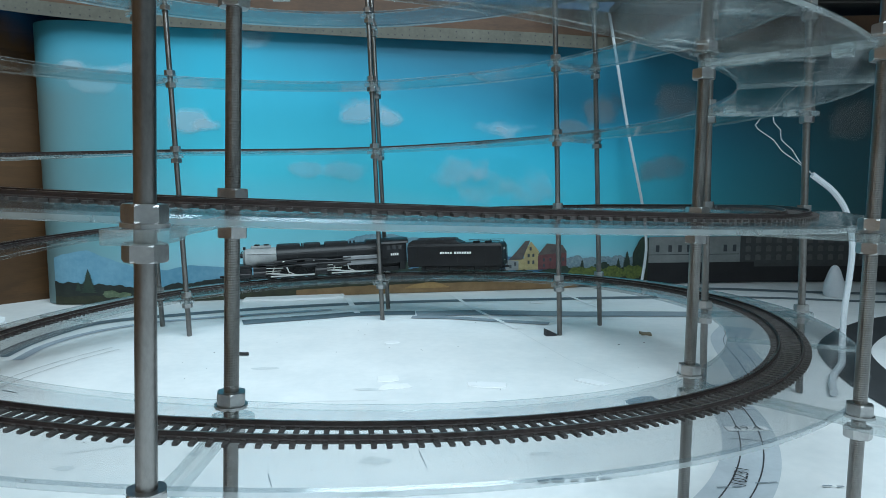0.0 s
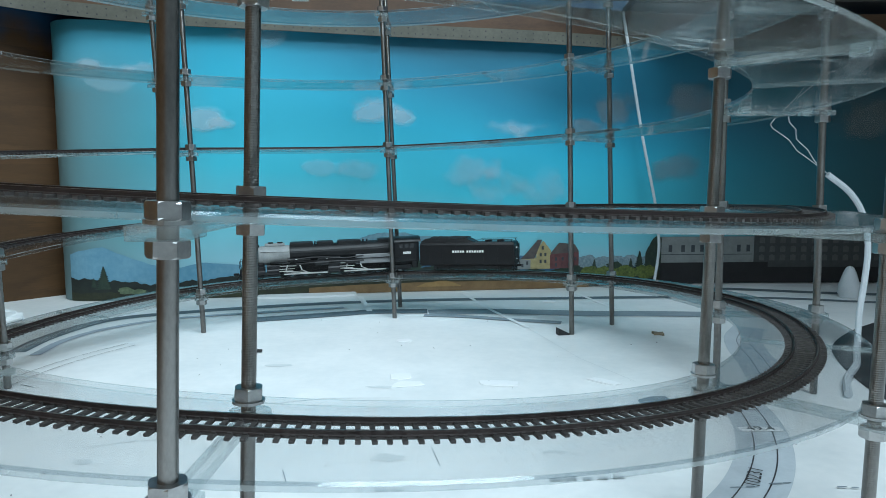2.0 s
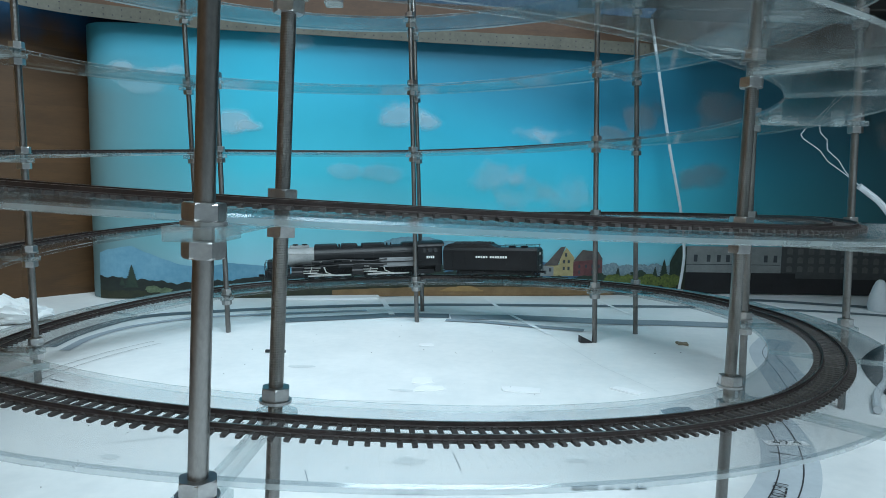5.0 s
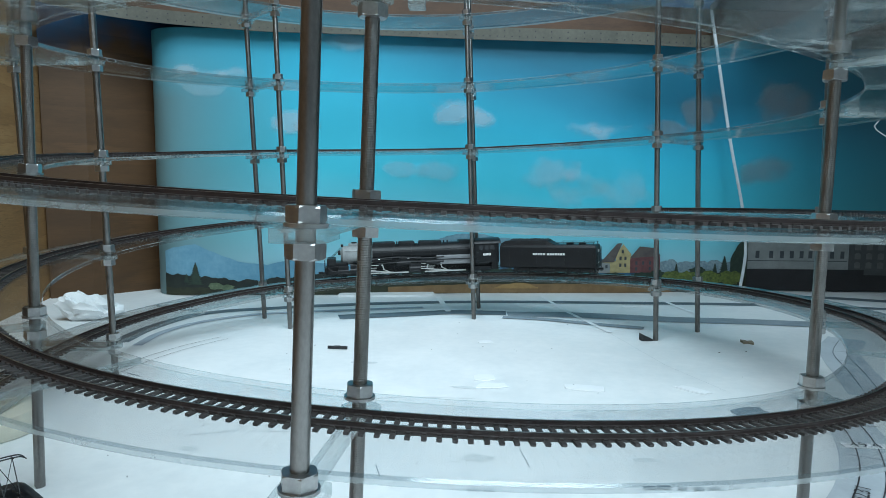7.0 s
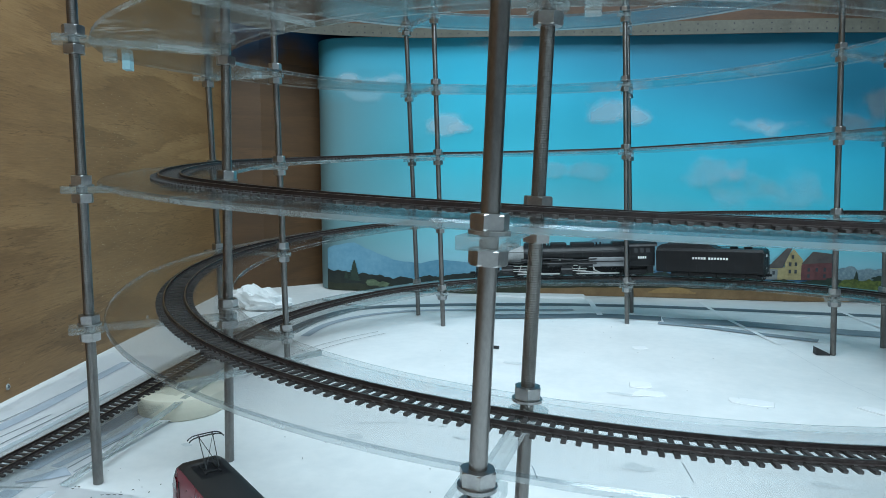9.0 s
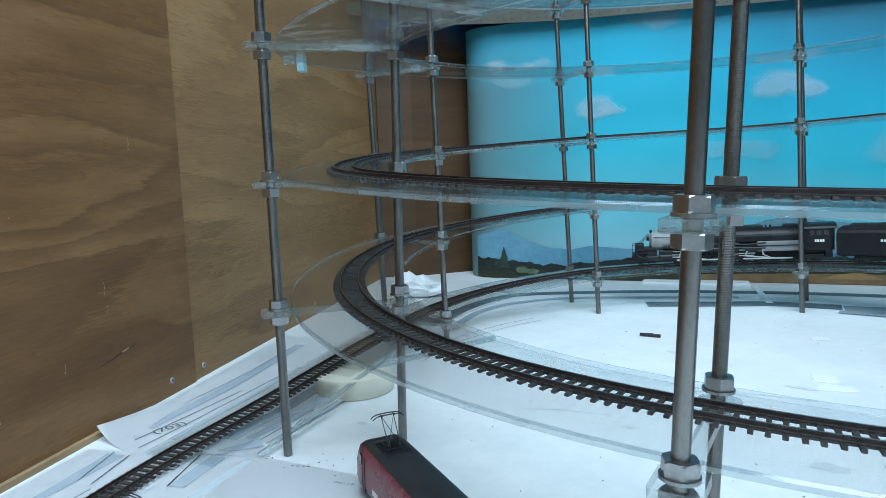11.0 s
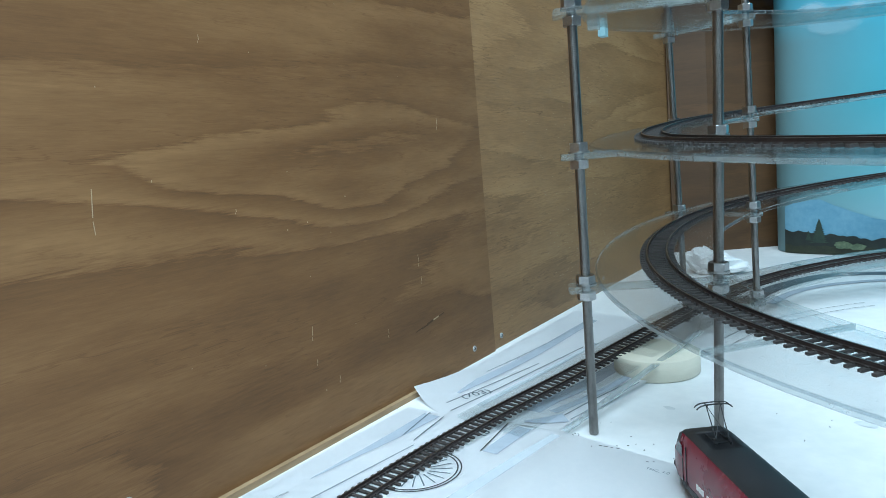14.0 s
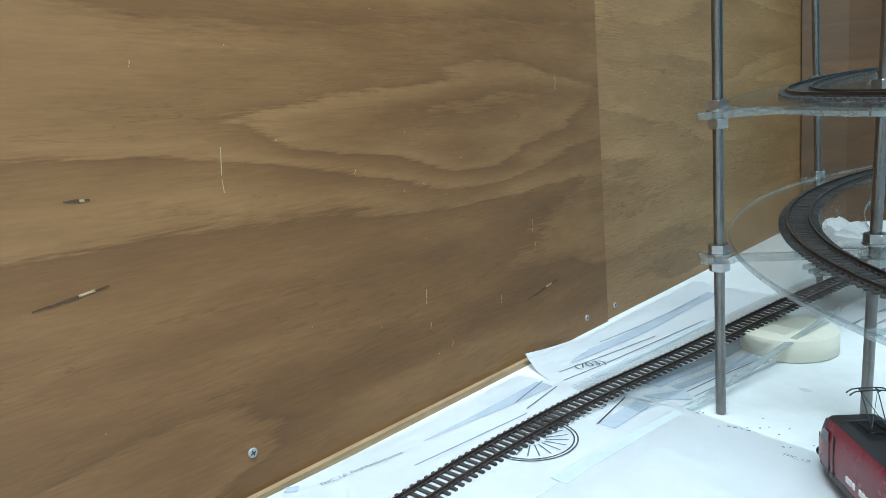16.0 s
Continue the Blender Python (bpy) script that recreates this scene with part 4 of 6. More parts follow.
def tie_bm():
    bm = box(bmesh.new(), (0, 0, 0.0008), (0.0025, 0.0288, 0.0016), 0.0003)
    for y in (-1, 1):
        for s in (-1, 1):
            box(bm, (0, y * GAUGE / 2 + s * 0.0016, 0.0019), (0.0018, 0.0014, 0.0007))
    return bm


tie_me = mesh_of("sleeper", tie_bm(), TIE)


def rails(track, pts):
    """Two rails swept along the points, brown flanks with a worn bright head."""
    for side in (-1, 1):
        for name, prof, mat in (("rail", [(-0.0012, 0.0016), (0.0012, 0.0016), (0.0011, 0.0021), (0.0005, 0.0024), (0.0005, 0.0033), (0.0006, 0.0035), (0.0006, 0.0043), (-0.0006, 0.0043), (-0.0006, 0.0035), (-0.0005, 0.0033), (-0.0005, 0.0024), (-0.0011, 0.0021)], RAIL),
                                ("rail_head", [(-0.00045, 0.0043), (0.00045, 0.0043), (0.00045, 0.00444), (-0.00045, 0.00444)], HEAD)):
            bm = bmesh.new()
            rings = []
            for i, p in enumerate(pts):
                t = (pts[min(i + 1, len(pts) - 1)] - pts[max(i - 1, 0)])
                nrm = Vector((-t.y, t.x, 0)).normalized()
                c = p + nrm * side * GAUGE / 2
                rings.append([c + nrm * a + Vector((0, 0, b)) for a, b in prof])
            loft(bm, rings)
            part(name, bm, mat, track, "worn bright rail head" if name == "rail_head" else "")
        bm = bmesh.new()
        rings = []
        for i, p in enumerate(pts):
            t = (pts[min(i + 1, len(pts) - 1)] - pts[max(i - 1, 0)])
            nrm = Vector((-t.y, t.x, 0)).normalized()
            c = p + nrm * side * GAUGE / 2
            rings.append([c + nrm * a + Vector((0, 0, b)) for a, b in ((-0.0007, 0.0002), (0.0007, 0.0002), (0.0007, 0.00155), (-0.0007, 0.00155))])
        loft(bm, rings)
        part("sleeper_web", bm, TIE, track)


def along(pts, step):
    """Points and headings every step metres along a line."""
    out, left = [], 0.0
    for a, b in zip(pts, pts[1:]):
        d = (b - a).length
        s = left
        while s < d:
            out.append((a.lerp(b, s / d), math.degrees(math.atan2(b.y - a.y, b.x - a.x)), math.degrees(math.asin(max(-1, min(1, (b.z - a.z) / d))))))
            s += step
        left = s - d
    return out


def ties(track, pts, pick):
    rest = bmesh.new()
    src = [v.co.copy() for v in tie_me.vertices], [list(f.vertices) for f in tie_me.polygons]
    verts, faces = [], []
    rg = random.Random(3)
    for p, yaw, rise in along(pts, TIE_STEP):
        m = Matrix.Translation(p) @ pose(0, 0, 0, 0, -rise, yaw + rg.uniform(-0.6, 0.6))
        if pick(p):
            child("sleeper", tie_me, track, m)
        else:
            n0 = len(verts)
            verts += [m @ v for v in src[0]]
            faces += [[n0 + i for i in f] for f in src[1]]
    rest.free()
    if verts:
        me = bpy.data.meshes.new("sleeper")
        me.from_pydata(verts, [], faces)
        me.materials.append(TIE)
        o = child("sleeper", me, track, Matrix())
        tagged(o, kind="stuff")


helix_line = [polar(k, R_TRACK, deck_z(k) + DECK_T / 2 + 0.0002) for k in np.arange(-6.0, 13.16, 0.05)]
htrack = thing("helix_track", "brown model railway track climbing round the acrylic helix", "railway track")

# ---- floor track and ramp ----
z6 = deck_z(-6.0) + DECK_T / 2 + 0.0002
ramp_line = smooth_line([(-0.504, 0.762, z6), (-0.5085, 0.68, 0.0345), (-0.5095, 0.59, 0.0245), (-0.507, 0.48, 0.0125), (-0.499, 0.37, 0.006), (-0.483, 0.28, 0.0024), (-0.462, 0.204, 0.0016), (-0.425, 0.10, 0.0014), (-0.37, -0.02, 0.0014), (-0.30, -0.14, 0.0014)], 0.012)
ftrack = thing("ramp_track", "brown model railway track running down to the table along the wall", "railway track")
rails(ftrack, ramp_line)
bm = bmesh.new()
rl = [p for p in ramp_line if p.y > 0.37]
rings = []
for i, p in enumerate(rl):
    t = rl[min(i + 1, len(rl) - 1)] - rl[max(i - 1, 0)]
    nrm = Vector((-t.y, t.x, 0)).normalized()
    rings.append([p + nrm * a + Vector((0, 0, b)) for a, b in ((-0.032, -0.003), (-0.032, -0.0004), (0.041, -0.0004), (0.041, -0.003))])
loft(bm, rings)
ramp = solid("ramp_strip", bm, RAMP, "clear acrylic ramp strip carrying the track up to the helix", "ramp")

# straight frosted rail that leads from the table up beside the round block
bm = bmesh.new()
bar(bm, (-0.4675, 0.645, 0.0290), (-0.438, 0.405, 0.0045), 0.0062, 0.0016)
part("rim", bm, RIM, ramp, "frosted clear rim")

# round block that props the ramp
bm = bmesh.new()
n = 56
loft(bm, [[(r * math.cos(2 * math.pi * j / n), r * math.sin(2 * math.pi * j / n), z) for j in range(n)] for r, z in ((0.0410, 0.0), (0.042, 0.0010), (0.042, 0.0196), (0.0412, 0.0205))])
block = solid("round_block", bm, TAPE, "cream round plastic block standing under the ramp", "block", smooth=True, m=Matrix.Translation((-0.480, 0.585, 0.0004)))
block.data.set_sharp_from_angle(angle=radians(50))


# ---- paper plans and print on the table ----
def strip_on(name, pts, w, z, mat, parent, label=""):
    """A flat printed line of width w along the points; a pair of widths tapers it."""
    bm = bmesh.new()
    pts = [Vector((p[0], p[1], 0)) for p in pts]
    rows = []
    for i, p in enumerate(pts):
        t = pts[min(i + 1, len(pts) - 1)] - pts[max(i - 1, 0)]
        wide = w if not isinstance(w, tuple) else w[0] + (w[1] - w[0]) * i / (len(pts) - 1)
        nrm = Vector((-t.y, t.x, 0)).normalized() * wide / 2
        rows.append((bm.verts.new((p.x + nrm.x, p.y + nrm.y, z)), bm.verts.new((p.x - nrm.x, p.y - nrm.y, z))))
    for a, b in zip(rows, rows[1:]):
        bm.faces.new((a[0], b[0], b[1], a[1]))
    return part(name, bm, mat, parent, label)


def arc(r, a0, a1, cx=CX, cy=CY, n=60):
    return [(cx + r * math.cos(radians(a)), cy + r * math.sin(radians(a))) for a in np.linspace(a0, a1, n)]


plan_print = thing("table_drawing", "full-size track plan drawn in grey on the white table", "drawing", kind="structure")
Z1 = 0.0006
strip_on("grey_band", arc(0.394, -62, 4), 0.045, Z1, INK_PALE, plan_print, "light grey printed track band")


def curve2(pts):
    return [(p.x, p.y) for p in smooth_line([(x, y, 0) for x, y in pts], 0.02)]


strip_on("dark_band", curve2([(-0.560, 0.915), (-0.568, 0.983), (-0.563, 1.054), (-0.548, 1.112), (-0.512, 1.151), (-0.445, 1.186), (-0.373, 1.221), (-0.237, 1.270), (-0.094, 1.304), (0.035, 1.322), (0.182, 1.334), (0.318, 1.347), (0.431, 1.354)]), 0.026, Z1, INK_GREY, plan_print, "dark grey printed track band")
strip_on("grey_band", curve2([(-0.525, 0.90), (-0.533, 0.98), (-0.510, 1.06), (-0.44, 1.135), (-0.305, 1.190), (-0.18, 1.235)]), 0.014, Z1 + 0.0003, INK_LIGHT, plan_print, "light grey printed track band")
strip_on("dark_band", curve2([(-0.305, 1.128), (-0.18, 1.176), (-0.124, 1.198), (-0.031, 1.204)]), 0.036, Z1 + 0.0003, INK_GREY, plan_print, "dark grey printed track band")
strip_on("grey_band", curve2([(-0.028, 1.194), (0.07, 1.204), (0.163, 1.198), (0.253, 1.188), (0.34, 1.190), (0.47, 1.182)]), 0.044, Z1 + 0.0003, INK_MID, plan_print, "grey printed siding band")
strip_on("grey_band", curve2([(-0.035, 1.167), (0.03, 1.160), (0.101, 1.137), (0.185, 1.113)]), 0.020, Z1 + 0.0005, INK_MID, plan_print, "grey printed siding band")
strip_on("dark_band", curve2([(0.46, 1.46), (0.60, 1.452), (0.80, 1.40), (1.1, 1.36)]), 0.030, Z1, INK_GREY, plan_print, "dark grey printed track band")
strip_on("dark_band", curve2([(0.50, 1.352), (0.65, 1.343), (0.85, 1.29), (1.1, 1.26)]), 0.022, Z1, INK_GREY, plan_print, "dark grey printed track band")
strip_on("black_band", curve2([(0.486, 0.66), (0.490, 0.72), (0.497, 0.78), (0.522, 0.875), (0.563, 0.962), (0.650, 1.058), (0.768, 1.14), (0.95, 1.20), (1.2, 1.23)]), 0.062, Z1, INK_DARK, plan_print, "broad black printed band")
strip_on("black_band", curve2([(0.560, 0.74), (0.575, 0.80), (0.603, 0.87), (0.648, 0.935), (0.73, 1.0), (0.86, 1.06)]), 0.046, Z1, INK_DARK, plan_print, "broad black printed band")
for r in (0.386, 0.4035):
    strip_on("ink_line", arc(r, -58, 2), 0.0011, Z1 + 0.0005, INK, plan_print, "thin black printed rail line")
    strip_on("ink_line", arc(r, 150, 190), 0.0009, Z1 + 0.0005, INK, plan_print, "thin black printed rail line")
for a in (-56, -44, -20, -8):
    strip_on("ink_line", [(CX + 0.379 * math.cos(radians(a)), CY + 0.379 * math.sin(radians(a))), (CX + 0.42 * math.cos(radians(a)), CY + 0.42 * math.sin(radians(a)))], 0.0008, Z1 + 0.0005, INK, plan_print, "thin black printed cross line")
strip_on("white_line", [(0.033, 1.39), (0.070, 1.24), (0.129, 1.074)], 0.0075, Z1 + 0.0008, PAPER, plan_print, "white paper tape on the table")
strip_on("white_line", [(-0.168, 1.35), (-0.130, 1.20)], 0.010, Z1 + 0.0008, PAPER, plan_print, "white paper tape on the table")
strip_on("white_line", [(0.259, 1.389), (0.278, 1.303), (0.299, 1.228)], 0.008, Z1 + 0.0008, PAPER, plan_print, "white paper tape on the table")
strip_on("grey_band", curve2([(0.372, 0.80), (0.392, 0.88), (0.405, 0.94), (0.428, 1.013), (0.470, 1.085)]), 0.050, Z1 - 0.0002, INK_PALE, plan_print, "light grey printed track band")
for dx in (-0.008, 0.009):
    strip_on("ink_line", curve2([(0.378 + dx, 0.82), (0.398 + dx, 0.90), (0.413 + dx, 0.972), (0.428 + dx, 1.013), (0.460 + dx, 1.07)]), 0.0010, Z1 + 0.0003, INK_GREY, plan_print, "thin dark printed rail line")
for y in (0.90, 0.95, 1.0, 1.05):
    x = 0.398 + (y - 0.90) * 0.37
    strip_on("ink_line", [(x - 0.018, y + 0.004), (x + 0.018, y - 0.004)], 0.0009, Z1 + 0.0003, INK_GREY, plan_print, "thin dark printed cross line")
strip_on("pencil_line", [(0.123, 1.092), (0.175, 0.90), (0.22, 0.80)], 0.0007, Z1, INK_FAINT, plan_print, "faint pencil line on the table")
for pts, w, mt in (([(-0.002, 0.607), (0.006, 0.571)], 0.0005, INK_MID), ([(-0.117, 0.561), (-0.109, 0.540)], 0.0008, INK_MID), ([(-0.463, 0.776), (-0.441, 0.766)], 0.0012, INK_GREY), ([(-0.30, 0.60), (-0.26, 0.617), (-0.21, 0.622)], 0.0009, INK_FAINT),
                   ([(-0.16, 0.72), (-0.12, 0.735), (-0.05, 0.738)], 0.0009, INK_FAINT), ([(-0.27, 0.66), (-0.262, 0.70)], 0.0008, INK_FAINT), ([(-0.25, 0.66), (-0.243, 0.70)], 0.0008, INK_FAINT), ([(-0.23, 0.66), (-0.222, 0.69)], 0.0008, INK_FAINT)):
    strip_on("scratch", pts, w, Z1, mt, plan_print, "thin grey scratch on the table")
for k, (x, y, w, h) in enumerate(((-0.037, 0.586, 0.034, 0.020), (-0.281, 0.573, 0.022, 0.012), (-0.06, 0.775, 0.050, 0.012), (0.06, 0.70, 0.030, 0.010), (-0.20, 0.86, 0.05, 0.014), (0.10, 0.60, 0.03, 0.012), (-0.19, 0.60, 0.018, 0.008), (-0.412, 0.507, 0.016, 0.008))):
    bm = bmesh.new()
    rs = random.Random(k + 40)
    bm.faces.new([bm.verts.new((x + w / 2 * q * math.cos(a), y + h / 2 * q * math.sin(a), 0.0003)) for a, q in [(2 * math.pi * i / 14, rs.uniform(0.6, 1.0)) for i in range(14)]])
    part("smudge", bm, INK_FAINT, plan_print, "faint grey smudge on the table")



def words(text, x, y, z, size, turn, mat, parent):
    c = bpy.data.curves.new("printed_text", "FONT")
    c.body, c.size, c.align_x, c.align_y = text, size, "CENTER", "CENTER"
    c.extrude = 0.0
    c.materials.append(mat)
    o = new("printed_text", c)
    o.parent = parent
    o.matrix_basis = pose(x, y, z, 0, 0, turn)
    return o


bm = box(bmesh.new(), (0, 0, 0), (0.038, 0.0105, 0.0006))
part("label_patch", bm, PAPER, plan_print, "white paper label", m=pose(0.294, 0.653, 0.0014, 0, 0, 2))
words("49.4", 0.294, 0.653, 0.0022, 0.015, 2, INK, plan_print)
words("10231", 0.245, 0.552, 0.0020, 0.015, 62, INK, plan_print)
# small writing too faint to read, as bars
for x, y, ln, h, turn in ((0.094, 0.546, 0.009, 0.0040, 8), (0.105, 0.548, 0.010, 0.0050, 8), (0.118, 0.548, 0.007, 0.0026, 4), (0.130, 0.549, 0.008, 0.0030, 4), (0.142, 0.551, 0.009, 0.0026, 6),
                          (0.302, 0.537, 0.007, 0.0016, 0), (0.311, 0.536, 0.005, 0.0016, 0), (0.224, 0.535, 0.009, 0.0012, 4), (0.235, 0.536, 0.007, 0.0012, 4), (0.256, 0.542, 0.010, 0.0012, 4), (0.265, 0.543, 0.006, 0.0012, 4),
                          (-0.036, 0.526, 0.009, 0.0016, 6), (-0.024, 0.527, 0.008, 0.0016, 6)):
    part("writing_bar", box(bmesh.new(), (0, 0, 0), (ln, h, 0.0002)), INK_MID, plan_print, "faint grey bar of writing", m=pose(x, y, 0.0016, 0, 0, turn))


def sheet(name, pts, z, label, lift=None, mat=PAPER):
    """A loose paper sheet: a quad grid with slight waves; lift raises one corner."""
    bm = bmesh.new()
    a, b, c, d = [Vector((*p, 0)) for p in pts]
    n = 14
    grid = []
    for i in range(n + 1):
        row = []
        for j in range(n + 1):
            u, v = i / n, j / n
            p = a.lerp(b, u).lerp(d.lerp(c, u), v)
            w = noise.noise(Vector((p.x * 14, p.y * 14, z * 900))) * 0.0002
            h = 0.0
            if lift:
                cu, cv, hh = lift
                q = max(0.0, 1 - math.hypot(u - cu, v - cv) / 0.42)
                h = hh * q * q
            row.append(bm.verts.new((p.x, p.y, z + 0.0005 + w + h)))
        grid.append(row)
    for i in range(n):
        for j in range(n):
            bm.faces.new((grid[i][j], grid[i + 1][j], grid[i + 1][j + 1], grid[i][j + 1]))
    bmesh.ops.solidify(bm, geom=bm.faces[:], thickness=0.00025)
    return solid(name, bm, mat, label, "paper", "loose plan sheets", smooth=True)


s1 = sheet("paper_sheet", [(-0.604, 0.371), (-0.515, 0.362), (-0.555, 0.74), (-0.722, 0.735)], 0.0004, "white track plan sheet with a curled corner by the wall", (0, 0, 0.013))
s2 = sheet("paper_sheet", [(-0.499, 0.04), (-0.33, 0.0), (-0.43, 0.41), (-0.591, 0.353)], 0.0010, "white track plan sheet lying under the ramp track")
s3 = sheet("paper_sheet", [(-0.374, 0.10), (-0.18, 0.16), (-0.30, 0.42), (-0.452, 0.407)], 0.0016, "blank white paper sheet on the table")
s4 = sheet("paper_sheet", [(-0.505, 0.385), (-0.447, 0.403), (-0.468, 0.60), (-0.55, 0.62)], 0.0022, "white track plan sheet under the round block")
PRINT = "pale blue-grey printed band"
GREYLINE, DARKLINE = "thin grey printed line", "thin dark printed line"
strip_on("grey_band", curve2([(-0.588, 0.408), (-0.596, 0.455), (-0.608, 0.515), (-0.626, 0.580), (-0.648, 0.65), (-0.662, 0.70)]), 0.014, 0.0014, INK_LIGHT, s1, PRINT)
strip_on("grey_band", curve2([(-0.541, 0.40), (-0.552, 0.45), (-0.566, 0.52), (-0.588, 0.62)]), 0.008, 0.0014, INK_PALE, s1, PRINT)
strip_on("ink_line", [(-0.571, 0.385), (-0.578, 0.454), (-0.587, 0.524)], 0.0012, 0.0014, INK_GREY, s1, DARKLINE)
strip_on("ink_line", [(-0.552, 0.375), (-0.560, 0.431), (-0.575, 0.515), (-0.590, 0.60)], 0.0012, 0.0014, INK_GREY, s1, DARKLINE)
strip_on("ink_line", [(-0.611, 0.47), (-0.622, 0.53), (-0.640, 0.61), (-0.66, 0.68)], 0.0012, 0.0014, INK_MID, s1, GREYLINE)
strip_on("grey_band", curve2([(-0.524, 0.220), (-0.534, 0.266), (-0.542, 0.304), (-0.556, 0.357)]), (0.001, 0.018), 0.0018, INK_LIGHT, s2, PRINT)
strip_on("ink_line", [(-0.562, 0.359), (-0.538, 0.313)], 0.0012, 0.0021, INK_GREY, s2, DARKLINE)
strip_on("ink_line", [(-0.544, 0.361), (-0.522, 0.313)], 0.0012, 0.0021, INK_GREY, s2, DARKLINE)
strip_on("ink_line", [(-0.494, 0.197), (-0.505, 0.255), (-0.515, 0.308)], 0.0012, 0.0018, INK_MID, s2, GREYLINE)
strip_on("ink_line", [(-0.489, 0.388), (-0.465, 0.337)], 0.0012, 0.0021, INK, s2, DARKLINE)
strip_on("grey_band", [(-0.472, 0.392), (-0.458, 0.340)], 0.014, 0.0019, INK_LIGHT, s2, PRINT)
strip_on("grey_band", curve2([(-0.446, 0.404), (-0.431, 0.346), (-0.415, 0.28), (-0.40, 0.22)]), 0.010, 0.0019, INK_LIGHT, s2, PRINT)
strip_on("grey_band", [(-0.518, 0.112), (-0.514, 0.120)], 0.007, 0.0019, INK_LIGHT, s2, PRINT)
strip_on("grey_band", [(-0.480, 0.399), (-0.470, 0.409), (-0.459, 0.428)], (0.003, 0.020), 0.0032, INK_LIGHT, s4, "grey printed corner")
strip_on("grey_band", curve2([(-0.492, 0.420), (-0.497, 0.451), (-0.499, 0.49), (-0.508, 0.536), (-0.52, 0.60)]), 0.017, 0.0030, INK_LIGHT, s4, PRINT)
strip_on("grey_band", curve2([(-0.476, 0.43), (-0.476, 0.465), (-0.478, 0.50), (-0.484, 0.54), (-0.50, 0.60)]), 0.009, 0.0030, INK_LIGHT, s4, PRINT)
strip_on("ink_line", [(-0.463, 0.425), (-0.469, 0.473), (-0.474, 0.54)], 0.0012, 0.00305, INK_GREY, s4, GREYLINE)
strip_on("ink_line", [(-0.4535, 0.428), (-0.459, 0.48), (-0.466, 0.538)], 0.0012, 0.00305, INK_MID, s4, GREYLINE)
strip_on("grey_band", [(-0.442, 0.398), (-0.434, 0.350), (-0.423, 0.289), (-0.417, 0.262)], (0.008, 0.013), 0.0022, INK_PALE, s2, PRINT)
WX, WY = -0.476, 0.284
for r in (0.0335, 0.0308):
    strip_on("ink_line", arc(r, -110, 130, WX, WY), 0.0011, 0.00205, INK, s2, "thin dark printed circle")
for a in range(-60, 121, 18):
    strip_on("ink_line", [(WX + 0.010 * math.cos(radians(a)), WY + 0.010 * math.sin(radians(a))), (WX + 0.027 * math.cos(radians(a)), WY + 0.027 * math.sin(radians(a)))], 0.0010, 0.00205, INK_GREY, s2, "thin dark printed spoke")
words("(703)", -0.567, 0.418, 0.0016, 0.015, 78, INK_GREY, s1)
words("THC_1.0_Final Revised scene", -0.513, 0.166, 0.0021, 0.0055, 97, INK_GREY, s2)
words("THC_1.0", -0.347, 0.3995, 0.0025, 0.0046, 12, INK_MID, s3)
words("(3", -0.490, 0.362, 0.0022, 0.014, 80, INK_GREY, s4)


# ---- small things on the table ----
def flake(name, x, y, w, h, t, turn, mat, label, category, seed, jag=0.25):
    rg = random.Random(seed)
    n = 10
    pts = []
    for i in range(n):
        a = 2 * math.pi * i / n
        q = 1 / max(abs(math.cos(a)), abs(math.sin(a))) * rg.uniform(1 - jag, 1)
        pts.append((w / 2 * q * math.cos(a), h / 2 * q * math.sin(a)))
    bm = bmesh.new()
    loft(bm, [[(px, py, 0) for px, py in pts], [(px * 0.96, py * 0.96, t) for px, py in pts]])
    return solid(name, bm, mat, label, category, m=pose(x, y, 0.0003, 0, 0, turn))


bm = bmesh.new()
loft(bm, [[(-0.008, y, 0.0), (0.010, y, 0.0), (0.010, y, 0.0018), (-0.008, y, 0.0105)] for y in (-0.006, 0.006)])
solid("rubber_wedge", bm, RUBBER, "small black rubber wedge on the white table", "rubber wedge", m=pose(0.174, 1.033, 0.0004, 0, 0, 12) @ Matrix.Scale(0.95, 4))
flake("cardboard_scrap", 0.315, 1.036, 0.036, 0.030, 0.0026, -30, SCRAP, "torn brown cardboard scrap on the table", "scrap", 7, 0.75)
flake("paper_scrap", -0.045, 0.815, 0.026, 0.026, 0.0010, 8, PAPER, "small square of white paper on the table", "paper", 4, 0.1)
flake("paper_scrap", -0.035, 0.785, 0.040, 0.022, 0.0010, 14, PAPER, "small crumpled white paper piece on the table", "paper", 9, 0.3)
flake("paper_scrap", 0.067, 0.79, 0.046, 0.022, 0.0009, -4, PAPER, "small white paper strip on the table", "paper", 5, 0.15)
flake("paper_scrap", -0.055, 0.99, 0.022, 0.018, 0.0009, 20, PAPER, "small white paper piece on the table", "paper", 6, 0.2)
flake("paper_scrap", 0.185, 0.80, 0.04, 0.016, 0.0009, -40, PAPER, "small white paper strip on the table", "paper", 8, 0.2)
flake("paper_scrap", 0.19, 1.30, 0.03, 0.02, 0.001, 5, PAPER, "small white paper piece on the table", "paper", 11, 0.3)
flake("grey_card", 0.222, 0.735, 0.044, 0.026, 0.0004, 20, INK_MID, "small grey printed card on the table", "card", 12, 0.3)
bm = box(bmesh.new(), (-0.2495, 0.9215, 0.0026), (0.027, 0.0036, 0.0036), 0.0006)
cyl(bm, (-0.254, 0.921, 0.003), (-0.246, 0.922, 0.003), 0.0022, n=10)
